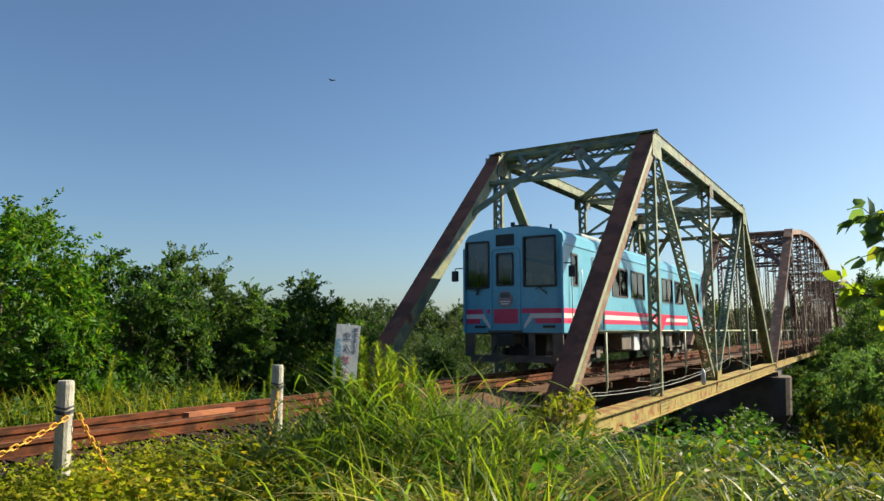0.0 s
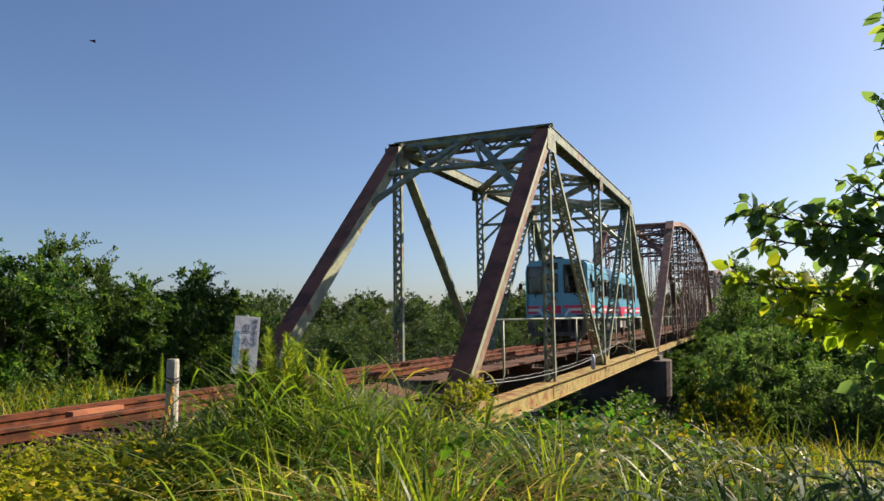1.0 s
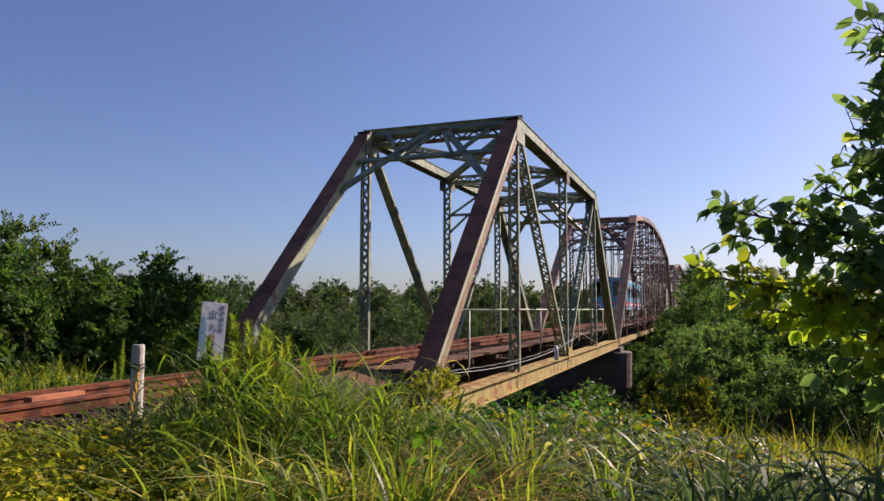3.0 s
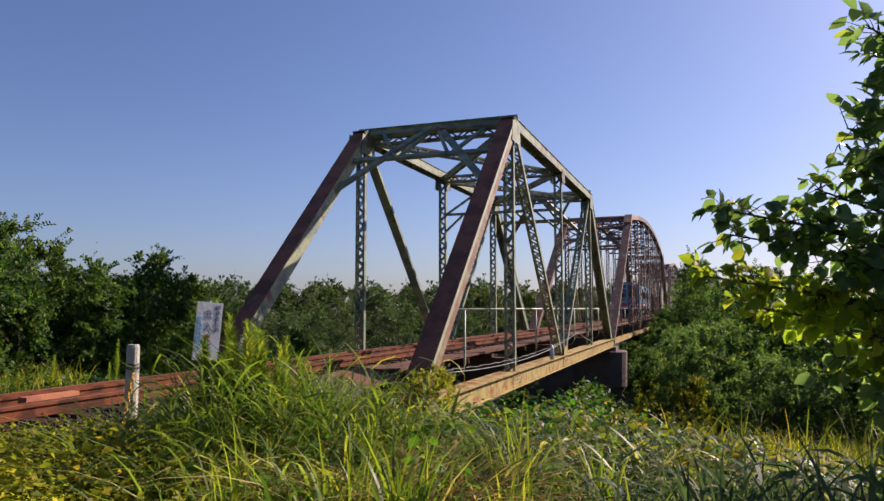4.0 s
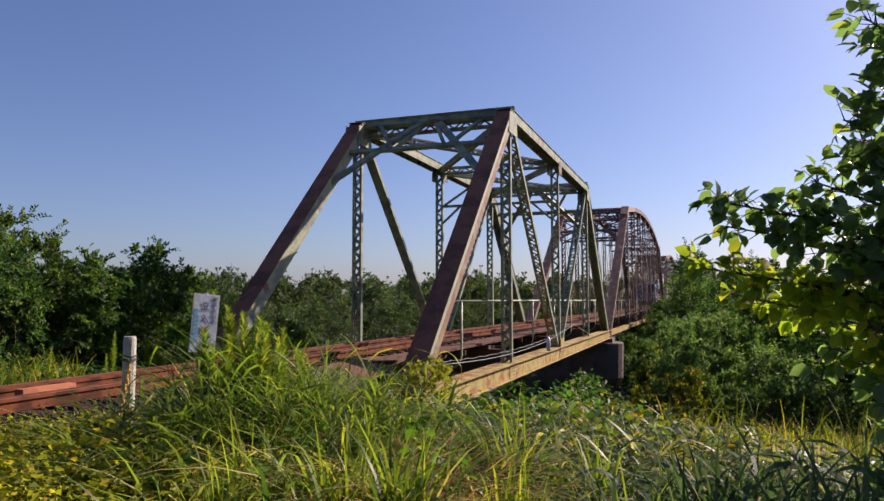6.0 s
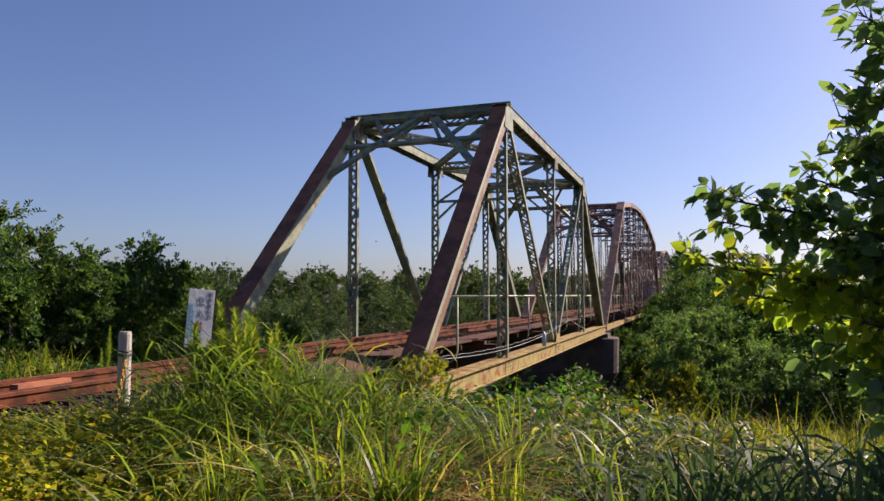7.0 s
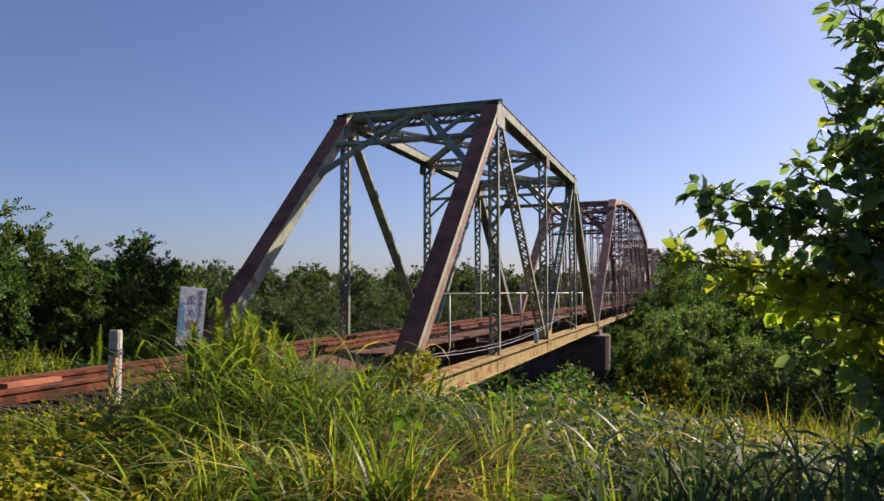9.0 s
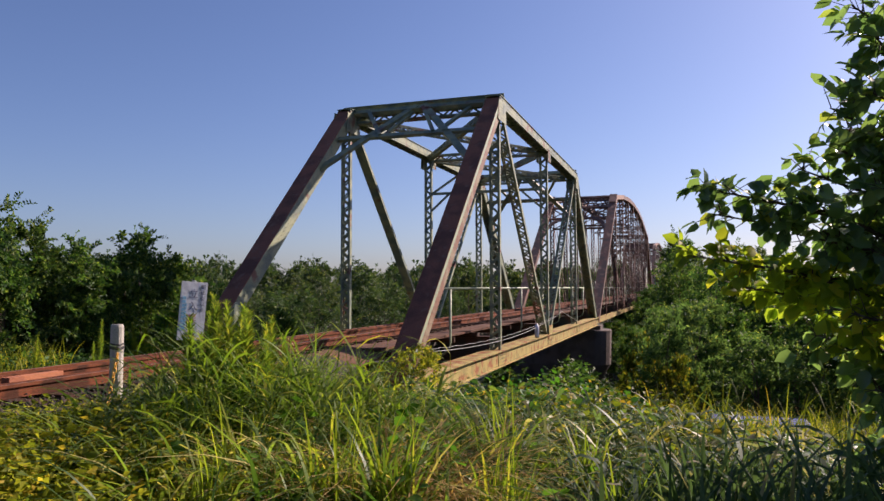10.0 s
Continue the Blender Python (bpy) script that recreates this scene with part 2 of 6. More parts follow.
# ---- building blocks ----
class Shape:
    """Gathers boxes, bars and tubes for one mesh."""

    def __init__(self):
        self.v, self.f = [], []

    def prism(self, ring_a, ring_b, caps=True):
        n, k = len(ring_a), len(self.v)
        self.v += [tuple(p) for p in ring_a] + [tuple(p) for p in ring_b]
        for i in range(n):
            j = (i + 1) % n
            self.f.append((k + i, k + j, k + n + j, k + n + i))
        if caps:
            self.f.append(tuple(k + i for i in reversed(range(n))))
            self.f.append(tuple(k + n + i for i in range(n)))
        return self

    def box(self, x0, x1, y0, y1, z0, z1):
        self.prism([(x0, y0, z0), (x1, y0, z0), (x1, y1, z0), (x0, y1, z0)], [(x0, y0, z1), (x1, y0, z1), (x1, y1, z1), (x0, y1, z1)])
        return self

    def bar(self, p, q, w, h, side=(1, 0, 0), off=(0, 0)):
        """A bar from p to q, w wide along side and h across it."""
        p, q, s = Vector(p), Vector(q), Vector(side)
        a = (q - p).normalized()
        s = (s - a * s.dot(a)).normalized()
        n = a.cross(s)
        c = s * off[0] + n * off[1]
        ring = [s * (i * w / 2) + n * (j * h / 2) + c for i, j in ((-1, -1), (1, -1), (1, 1), (-1, 1))]
        self.prism([p + r for r in ring], [q + r for r in ring])
        return self

    def tube(self, pts, radii, n=8, caps=True):
        pts = [Vector(p) for p in pts]
        if isinstance(radii, (int, float)):
            radii = [radii] * len(pts)
        k0 = len(self.v)
        for i, p in enumerate(pts):
            a = (pts[min(i + 1, len(pts) - 1)] - pts[max(i - 1, 0)]).normalized()
            s = a.cross(Vector((0.31, 0.2, 0.93)))
            s = s.normalized() if s.length > 1e-4 else Vector((1, 0, 0))
            t = a.cross(s)
            for j in range(n):
                g = 2 * math.pi * j / n
                self.v.append(tuple(p + (s * math.cos(g) + t * math.sin(g)) * radii[i]))
        for i in range(len(pts) - 1):
            for j in range(n):
                b0, b1 = k0 + i * n + j, k0 + i * n + (j + 1) % n
                self.f.append((b0, b1, b1 + n, b0 + n))
        if caps:
            self.f.append(tuple(k0 + j for j in reversed(range(n))))
            self.f.append(tuple(k0 + (len(pts) - 1) * n + j for j in range(n)))
        return self

    def mesh(self, name, mat, bevel=0.0, smooth=False):
        me = bpy.data.meshes.new(name)
        me.from_pydata(self.v, [], self.f)
        bm = bmesh.new()
        bm.from_mesh(me)
        bmesh.ops.recalc_face_normals(bm, faces=bm.faces)
        if bevel:
            bmesh.ops.bevel(bm, geom=[e for e in bm.edges if e.calc_face_angle(0) > 0.6], offset=bevel, segments=2, affect="EDGES", profile=0.6)
        if smooth:
            for f in bm.faces:
                f.smooth = True
        bm.to_mesh(me)
        bm.free()
        me.materials.append(mat)
        return me


def part(name, shape, mat, parent=None, label="", bevel=0.0, smooth=False):
    me = shape if isinstance(shape, bpy.types.Mesh) else shape.mesh(name, mat, bevel, smooth)
    ob = new(name, me)
    if parent:
        ob.parent = parent
    if label:
        ob["label"] = label
    return ob


def fast_mesh(name, verts, faces, mat):
    """A mesh from arrays; all faces have the same number of corners."""
    verts, faces = np.asarray(verts, np.float32), np.asarray(faces, np.int32)
    me = bpy.data.meshes.new(name)
    me.vertices.add(len(verts))
    me.vertices.foreach_set("co", verts.ravel())
    me.loops.add(faces.size)
    me.loops.foreach_set("vertex_index", faces.ravel())
    me.polygons.add(len(faces))
    me.polygons.foreach_set("loop_start", np.arange(0, faces.size, faces.shape[1], dtype=np.int32))
    me.update(calc_edges=True)
    me.validate()
    me.materials.append(mat)
    return me


def thing(name, label, category, x=0, y=0, z=0, group="", kind=""):
    ob = new(name)
    ob.matrix_world = pose(x, y, z)
    ob.empty_display_size = 0.2
    return tagged(ob, label, category, group, kind)


# ---- ground ----
def smooth_step(a, b, v):
    t = np.clip((v - a) / (b - a), 0, 1)
    return t * t * (3 - 2 * t)


def ground_z(x, y):
    x, y = np.asarray(x, float), np.asarray(y, float)
    side = smooth_step(1.9, 3.4, np.abs(x))
    z = -0.36 - 0.24 * side - 0.35 * smooth_step(3.5, 7, -x)
    drop = np.where(x > 0, smooth_step(-7.5, 9, y) * side, 0) + np.where(x <= 0, smooth_step(-2, 14, y) * side, 0)
    under = (1 - side) * smooth_step(-1.6, 0.4, y) * 0.8
    depth = 4.6 - 1.2 * smooth_step(4.5, 7.5, x) * (1 - smooth_step(16, 28, y))
    z = z - depth * np.clip(drop + under, 0, 1)
    z = z - 0.3 * smooth_step(12, 60, np.hypot(x, y))
    return z + 0.06 * np.sin(1.7 * x + 0.6 * y) * np.sin(1.3 * y - 0.4 * x) * side


def build_ground():
    t = np.linspace(-1, 1, 221)
    xs = np.sort(np.concatenate([26 * t, 26 + 2200 * np.linspace(0.01, 1, 22) ** 2.4, -26 - 2200 * np.linspace(0.01, 1, 22) ** 2.4]))
    X, Y = np.meshgrid(xs, xs)
    v = np.stack([X, Y, ground_z(X, Y)], -1).reshape(-1, 3)
    n = len(xs)
    i = (np.arange(n - 1)[:, None] * n + np.arange(n - 1)[None]).ravel()
    f = np.stack([i, i + 1, i + n + 1, i + n], -1)
    g = new("ground", fast_mesh("ground", v, f, SOIL))
    tagged(g, "mossy soil bank falling to a wooded flood plain", "ground", kind="structure")


build_ground()

# ---- track ----
RAIL_X = 0.568
Y0, Y1 = -60.0, 178.0


def build_track():
    track = thing("railway_track", "rusty single narrow-gauge track on timber sleepers", "railway track", kind="structure")
    for x in (-RAIL_X, RAIL_X):
        s = Shape()
        s.box(x - 0.061, x + 0.061, Y0, Y1, -0.153, -0.14).box(x - 0.008, x + 0.008, Y0, Y1, -0.14, -0.04).box(x - 0.033, x + 0.033, Y0, Y1, -0.04, -0.004)
        r = part("rail", s, RAIL, track)
        part("rail_head", Shape().box(x - 0.026, x + 0.026, Y0, Y1, -0.004, 0.0), RAIL_TOP, r, "worn running surface of the rail")
    for x in (-0.36, 0.36):
        s = Shape()
        s.box(x - 0.05, x + 0.05, -26, Y1, -0.15, -0.138).box(x - 0.008, x + 0.008, -26, Y1, -0.138, -0.05).box(x - 0.03, x + 0.03, -26, Y1, -0.05, -0.015)
        part("guard_rail", s, RAIL, track, "rusty inner guard rail")
    s = Shape().box(-1.05, 1.05, -0.1, 0.1, -0.33, -0.155)
    me = s.mesh("sleeper", SLEEPER, 0.012)
    rng = random.Random(3)
    for i in range(290):
        y = -14 + 0.52 * i
        o = part("sleeper", me, None, track)
        o.matrix_basis = pose(rng.uniform(-0.03, 0.03), y + rng.uniform(-0.03, 0.03), 0, 0, 0, rng.uniform(-1, 1))
    s = Shape()
    for y in np.arange(Y0, -14.2, 0.52):
        s.box(-1.05, 1.05, y - 0.1, y + 0.1, -0.33, -0.155)
    for y in np.arange(-14 + 0.52 * 290, Y1, 0.52):
        s.box(-1.05, 1.05, y - 0.1, y + 0.1, -0.33, -0.155)
    tagged(part("far_sleepers", s, SLEEPER, track), kind="stuff")
    # a short spare rail lying between the rails
    s = Shape().box(-0.24, -0.10, -6.15, -5.35, -0.15, -0.02)
    tagged(part("timber_block", s, material("orange-brown timber", (0.42, 0.15, 0.06), (0.3, 0.1, 0.045), 4, 0.8)), "orange-brown timber lying between the rails", "timber")
    # ballast
    rs = np.random.RandomState(5)
    n = 15000
    x = rs.uniform(-2.2, 2.3, n)
    y = rs.uniform(-16, -0.6, n)
    top = np.where(np.abs(x) < 1.3, -0.185, -0.185 - 0.27 * (np.abs(x) - 1.3) / 0.9)
    top = np.where((x > 0.9) & (y > -3.2), top - 0.25, top)
    c = np.stack([x, y, top + rs.uniform(-0.04, 0.02, n)], -1)
    r = rs.uniform(0.02, 0.045, n)
    o = np.array([(1, 0, 0), (-1, 0, 0), (0, 1, 0), (0, -1, 0), (0, 0, 1), (0, 0, -1)], float)
    vv = (c[:, None] + o[None] * r[:, None, None] * rs.uniform(0.6, 1.3, (n, 6, 1))).reshape(-1, 3)
    tri = np.array([(0, 2, 4), (2, 1, 4), (1, 3, 4), (3, 0, 4), (2, 0, 5), (1, 2, 5), (3, 1, 5), (0, 3, 5)])
    ff = (np.arange(n)[:, None, None] * 6 + tri[None]).reshape(-1, 3)
    tagged(new("ballast", fast_mesh("ballast", vv, ff, BALLAST)), "brown crushed ballast beside the rails", "ballast", kind="stuff")
    s = Shape()
    s.prism([(-2.3, Y0, -0.5), (2.4, Y0, -0.5), (1.4, Y0, -0.2), (-1.4, Y0, -0.2)], [(-2.3, -0.7, -0.5), (2.4, -0.7, -0.5), (1.4, -0.7, -0.2), (-1.4, -0.7, -0.2)])
    tagged(part("ballast_bed", s, BALLAST), "brown ballast bed carrying the track", "ballast", kind="structure")


build_track()


# ---- bridge ----
def laced(parent, name, p, q, w, d, mat, side=(1, 0, 0), pitch=None, faces=(1, -1), cover=None, cover_mat=None, lab="", plate=0.014):
    """A member of two channels joined by zigzag lacing; cover: a closing plate on that side instead of lacing."""
    p, q, s = Vector(p), Vector(q), Vector(side)
    a = (q - p).normalized()
    s = (s - a * s.dot(a)).normalized()
    n = a.cross(s)
    length = (q - p).length
    ob = None
    for k in (1, -1):
        o, i = k * w / 2, k * (w / 2 - 0.07)
        g = k * (w / 2 - plate)
        prof = [(o, -d / 2), (o, d / 2), (i, d / 2), (i, d / 2 - plate), (g, d / 2 - plate), (g, -d / 2 + plate), (i, -d / 2 + plate), (i, -d / 2)]
        sh = Shape()
        sh.prism([p + s * u + n * v for u, v in prof], [q + s * u + n * v for u, v in prof])
        if ob is None:
            ob = part(name, sh, mat, parent, lab)
        else:
            part("channel", sh, mat, ob)
    step = pitch or w * 0.66
    m = max(2, int(length / step))
    lac = Shape()
    for j in faces:
        if j == cover:
            continue
        base = n * (j * (d / 2 + 0.006))
        for i in range(m):
            k = 1 if i % 2 else -1
            u = p + a * (length * i / m) + s * (k * (w / 2 - 0.04)) + base
            v = p + a * (length * (i + 1) / m) - s * (k * (w / 2 - 0.04)) + base
            lac.bar(u, v, 0.055, 0.01, tuple(a.cross(n)))
    if lac.v:
        tagged(part("lacing", lac, mat, ob), kind="stuff")
    if cover:
        sh = Shape().bar(p, q, w + 0.06, 0.014, side, (0, cover * (d / 2 + 0.008)))
        part("cover_plate", sh, cover_mat or mat, ob)
    return ob


def gusset(parent, x, y, z, w, h, mat):
    for k in (-1, 1):
        xx = x + k * 0.235
        s = Shape().prism([(xx - 0.006, y - w / 2, z - h / 2), (xx - 0.006, y + w / 2, z - h / 2), (xx - 0.006, y + w / 2 * 0.8, z + h / 2), (xx - 0.006, y - w / 2 * 0.8, z + h / 2)],
                [(xx + 0.006, y - w / 2, z - h / 2), (xx + 0.006, y + w / 2, z - h / 2), (xx + 0.006, y + w / 2 * 0.8, z + h / 2), (xx + 0.006, y - w / 2 * 0.8, z + h / 2)])
        part("gusset_plate", s, mat, parent)


HALF = 2.45
P = 7.64
TOP, BOT = 6.56, -0.98


def floor_system(parent, ys, mat):
    """Cross girders at ys and two stringers between."""
    for y in ys:
        s = Shape().box(-HALF + 0.2, HALF - 0.2, y - 0.006, y + 0.006, -1.1, -0.36)
        s.box(-HALF + 0.2, HALF - 0.2, y - 0.12, y + 0.12, -0.375, -0.36).box(-HALF + 0.2, HALF - 0.2, y - 0.12, y + 0.12, -1.115, -1.1)
        part("cross_girder", s, mat, parent)
    for x in (-0.7, 0.7):
        s = Shape().box(x - 0.006, x + 0.006, ys[0], ys[-1], -0.95, -0.34).box(x - 0.1, x + 0.1, ys[0], ys[-1], -0.345, -0.333).box(x - 0.1, x + 0.1, ys[0], ys[-1], -0.962, -0.95)
        part("stringer", s, mat, parent)


def rivets(parent, rows, mat):
    v, f = [], []
    ring = [(math.cos(k * math.pi / 3), math.sin(k * math.pi / 3)) for k in range(6)]
    for p, q, n, gap, r in rows:
        p, q, n = Vector(p), Vector(q), Vector(n).normalized()
        a = (q - p).normalized()
        b = n.cross(a)
        for i in range(int((q - p).length / gap)):
            c = p + a * (gap * (i + 0.5))
            k = len(v)
            v += [tuple(c + (a * x + b * y) * r) for x, y in ring] + [tuple(c + (a * x + b * y) * r * 0.6 + n * r * 0.6) for x, y in ring]
            f += [(k + j, k + (j + 1) % 6, k + 6 + (j + 1) % 6, k + 6 + j) for j in range(6)] + [tuple(k + 6 + j for j in range(6))]
    me = bpy.data.meshes.new("rivets")
    me.from_pydata(v, [], f)
    me.materials.append(mat)
    tagged(part("rivets", me, mat, parent), kind="stuff")


def near_span():
    br = thing("truss_bridge_span", "green riveted Warren truss span with rusty maroon end posts", "bridge")
    ends = (0.0, 4 * P)
    for x in (-HALF, HALF):
        L = [(x, i * P, BOT) for i in range(5)]
        U = [None, (x, P, TOP), (x, 2 * P, TOP), (x, 3 * P, TOP), None]
        laced(br, "end_post", (x, 0.06, BOT + 0.1), U[1], 0.42, 0.4, END_WEB if x > 0 else PAINT, cover=-1, cover_mat=POST_PAINT, faces=(1,), lab="inclined end post with maroon cover plate")
        if x > 0:
            n = Vector((0, -(TOP - BOT), P)).normalized()
            part("edge_angle", Shape().bar(Vector((x + 0.222, 0.06, BOT + 0.1)) + n * 0.13, Vector((x + 0.222, P, TOP)) + n * 0.13, 0.012, 0.13), PAINT_LIGHT, br, "pale painted edge angle of the end post")
        laced(br, "end_post", (x, 4 * P - 0.06, BOT + 0.1), U[3], 0.42, 0.38, PAINT, cover=1, cover_mat=PAINT, faces=(-1,))
        laced(br, "top_chord", (x, P - 0.2, TOP + 0.05), (x, 3 * P + 0.2, TOP + 0.05), 0.44, 0.30, PAINT, cover=-1, cover_mat=PAINT, faces=(1,))
        # lower chord: deep plates with battens
        ch = None
        for k in (1, -1):
            prof = [(k * 0.193, -0.22), (k * 0.29, -0.22), (k * 0.29, -0.206), (k * 0.207, -0.206), (k * 0.207, 0.206), (k * 0.29, 0.206), (k * 0.29, 0.22), (k * 0.193, 0.22)]
            s = Shape().prism([(x + u, -0.2, BOT + v) for u, v in prof], [(x + u, 4 * P + 0.2, BOT + v) for u, v in prof])
            if ch is None:
                ch = part("bottom_chord", s, CHORD_PAINT, br, "cream-painted lower chord streaked with rust")
            else:
                part("chord_channel", s, CHORD_PAINT, ch)
        for y in np.arange(0.3, 4 * P, 0.9):
            part("batten_plate", Shape().box(x - 0.28, x + 0.28, y, y + 0.885, BOT + 0.224, BOT + 0.236), CHORD_PAINT, ch)
        for y in (P, 2 * P, 3 * P):
            part("splice_plate", Shape().box(x + 0.21, x + 0.222, y - 0.55, y + 0.55, BOT - 0.19, BOT + 0.2), CHORD_PAINT, ch)
        for i in (1, 2, 3):
            laced(br, "hanger" if i != 2 else "vertical", (x, i * P, BOT + 0.2), (x, i * P, TOP - 0.1), 0.32, 0.14, PAINT, side=(1, 0, 0))
        for i, j in ((1, 2), (3, 2)):
            d = 0.25 if i == 1 else -0.25
            closed = x < 0 and i == 1
            laced(br, "diagonal", (x, j * P - d, BOT + 0.15), (x, i * P + d, TOP - 0.1), 0.26 if closed else 0.32, 0.15, PAINT, faces=(1,) if closed else (1, -1), cover=-1 if closed else None)
        for i in (1, 2, 3):
            gusset(br, x, i * P, TOP - 0.25, 1.0 if i != 2 else 0.6, 0.62 if i != 2 else 0.5, PAINT)
        gusset(br, x, 2 * P, BOT + 0.32, 0.9, 0.5, CHORD_PAINT)
    # end portals, in the plane of the end posts
    for k, (y_low, y_up) in enumerate(((0.0, P), (4 * P, 3 * P))):
        def at(x, t):
            return Vector((x, y_up + (y_low - y_up) * t, TOP + (BOT - TOP) * t))
        n = Vector((1, 0, 0)).cross(at(0, 0) - at(0, 1)).normalized()
        s = Shape().bar(at(-2.68, -0.022), at(2.68, -0.022), 0.26, 0.02, tuple(at(0, 0) - at(0, 1)))
        s.bar(at(-2.68, -0.038), at(2.68, -0.038), 0.02, 0.22, tuple(at(0, 0) - at(0, 1)))
        s.bar(at(-2.68, -0.006), at(2.68, -0.006), 0.02, 0.14, tuple(at(0, 0) - at(0, 1)))
        part("portal_strut", s, PAINT, br)
        part("portal_strut", Shape().bar(at(-2.3, 0.125), at(2.3, 0.125), 0.16, 0.1, tuple(at(0, 0) - at(0, 1))), PAINT, br)
        for m in (-1, 1):
            part("portal_brace", Shape().bar(at(m * 2.3, 0.27), at(m * 0.12, -0.03), 0.2, 0.1, tuple(at(0, 0) - at(0, 1))), PAINT, br)
            part("portal_brace", Shape().bar(at(m * 1.75, -0.02), at(m * 0.85, 0.125), 0.12, 0.08, tuple(at(0, 0) - at(0, 1)), (0, 0.06)), PAINT, br)
            part("portal_brace", Shape().bar(at(m * 0.1, -0.02), at(m * 0.85, 0.125), 0.11, 0.08, tuple(at(0, 0) - at(0, 1)), (0, 0.06)), PAINT, br)
    # top laterals and sway frames
    for y in (P + 0.35, 2 * P, 3 * P - 0.35):
        laced(br, "top_strut", (-HALF + 0.2, y, TOP - 0.05), (HALF - 0.2, y, TOP - 0.05), 0.3, 0.26, PAINT, side=(0, 0, 1), pitch=0.3)
    for y0, y1 in ((P, 2 * P), (2 * P, 3 * P)):
        for m in (-1, 1):
            laced(br, "lateral_brace", (-m * (HALF - 0.2), y0 + 0.3, TOP - 0.08), (m * (HALF - 0.2), y1 - 0.3, TOP - 0.08 - 0.02 * m), 0.22, 0.16, PAINT, side=(0, 0, 1), pitch=0.26)
    y = 2 * P
    part("sway_strut", Shape().bar((-HALF + 0.15, y, TOP - 1.55), (HALF - 0.15, y, TOP - 1.55), 0.1, 0.12, (0, 0, 1)), PAINT, br)
    for m in (-1, 1):
        part("sway_brace", Shape().bar((m * (HALF - 0.15), y, TOP - 1.55), (m * 0.15, y, TOP - 0.2), 0.08, 0.08, (0, 0, 1)), PAINT, br)
        part("sway_brace", Shape().bar((m * (HALF - 0.15), y, TOP - 2.25), (m * 1.5, y, TOP - 1.55), 0.08, 0.08, (0, 0, 1)), PAINT, br)
    floor_system(br, [0.1, P, 2 * P, 3 * P, 4 * P - 0.1], DARK_STEEL)
    # rivet lines on the near posts and the lower chord
    a, u = Vector((0, 0, BOT)), Vector((0, P, TOP))
    n = Vector((1, 0, 0)).cross((u - a).normalized())
    n = n if n.y < 0 else -n
    rows = []
    for x in (-HALF, HALF):
        for dx in (-0.2, 0.2):
            o = Vector((x + dx, 0, 0)) + n * 0.214
            rows.append((a + o, u + o, n, 0.14, 0.016))
        for dn in (-0.15, 0.02):
            o = Vector((x + 0.217, 0, 0)) + n * dn
            rows.append((a + o, u + o, (1, 0, 0), 0.16, 0.014))
        for dz in (-0.17, 0.17):
            rows.append(((x + 0.208, 0, BOT + dz), (x + 0.208, 4 * P, BOT + dz), (1, 0, 0), 0.2, 0.015))
            rows.append(((x + 0.222, P, TOP + 0.05 + dz * 0.5), (x + 0.222, 3 * P, TOP + 0.05 + dz * 0.5), (1, 0, 0), 0.2, 0.014))
        for y in (P, 2 * P, 3 * P):
            for dz in (-0.05, -0.15, -0.25, -0.35, -0.45):
                rows.append(((x + 0.243, y - 0.36, TOP + dz), (x + 0.243, y + 0.36, TOP + dz), (1, 0, 0), 0.12, 0.015))
            for dz in (-0.1, 0, 0.1):
                rows.append(((x + 0.224, y - 0.5, BOT + dz), (x + 0.224, y + 0.5, BOT + dz), (1, 0, 0), 0.1, 0.015))
    rivets(br, rows, PAINT)
    # faded marks on the post farther from the road
    rng = random.Random(8)
    s = Shape()
    ax = (u - a).normalized()
    for k in range(11):
        base = a + (u - a) * (0.26 + 0.042 * k) + Vector((-HALF, 0, 0)) + n * 0.220
        for j in range(4):
            c = base + Vector((rng.uniform(-0.14, 0.14), 0, 0)) + ax * rng.uniform(-0.1, 0.1)
            d = Vector((rng.uniform(-1, 1), 0, 0)) + ax * rng.uniform(-1, 1)
            s.bar(c - d.normalized() * 0.10, c + d.normalized() * 0.10, 0.04, 0.004, tuple(d.cross(n)))
    tagged(part("paint_marks", s, CHALK, br, "faded white scrawl"), kind="stuff")
    return br


near_span()


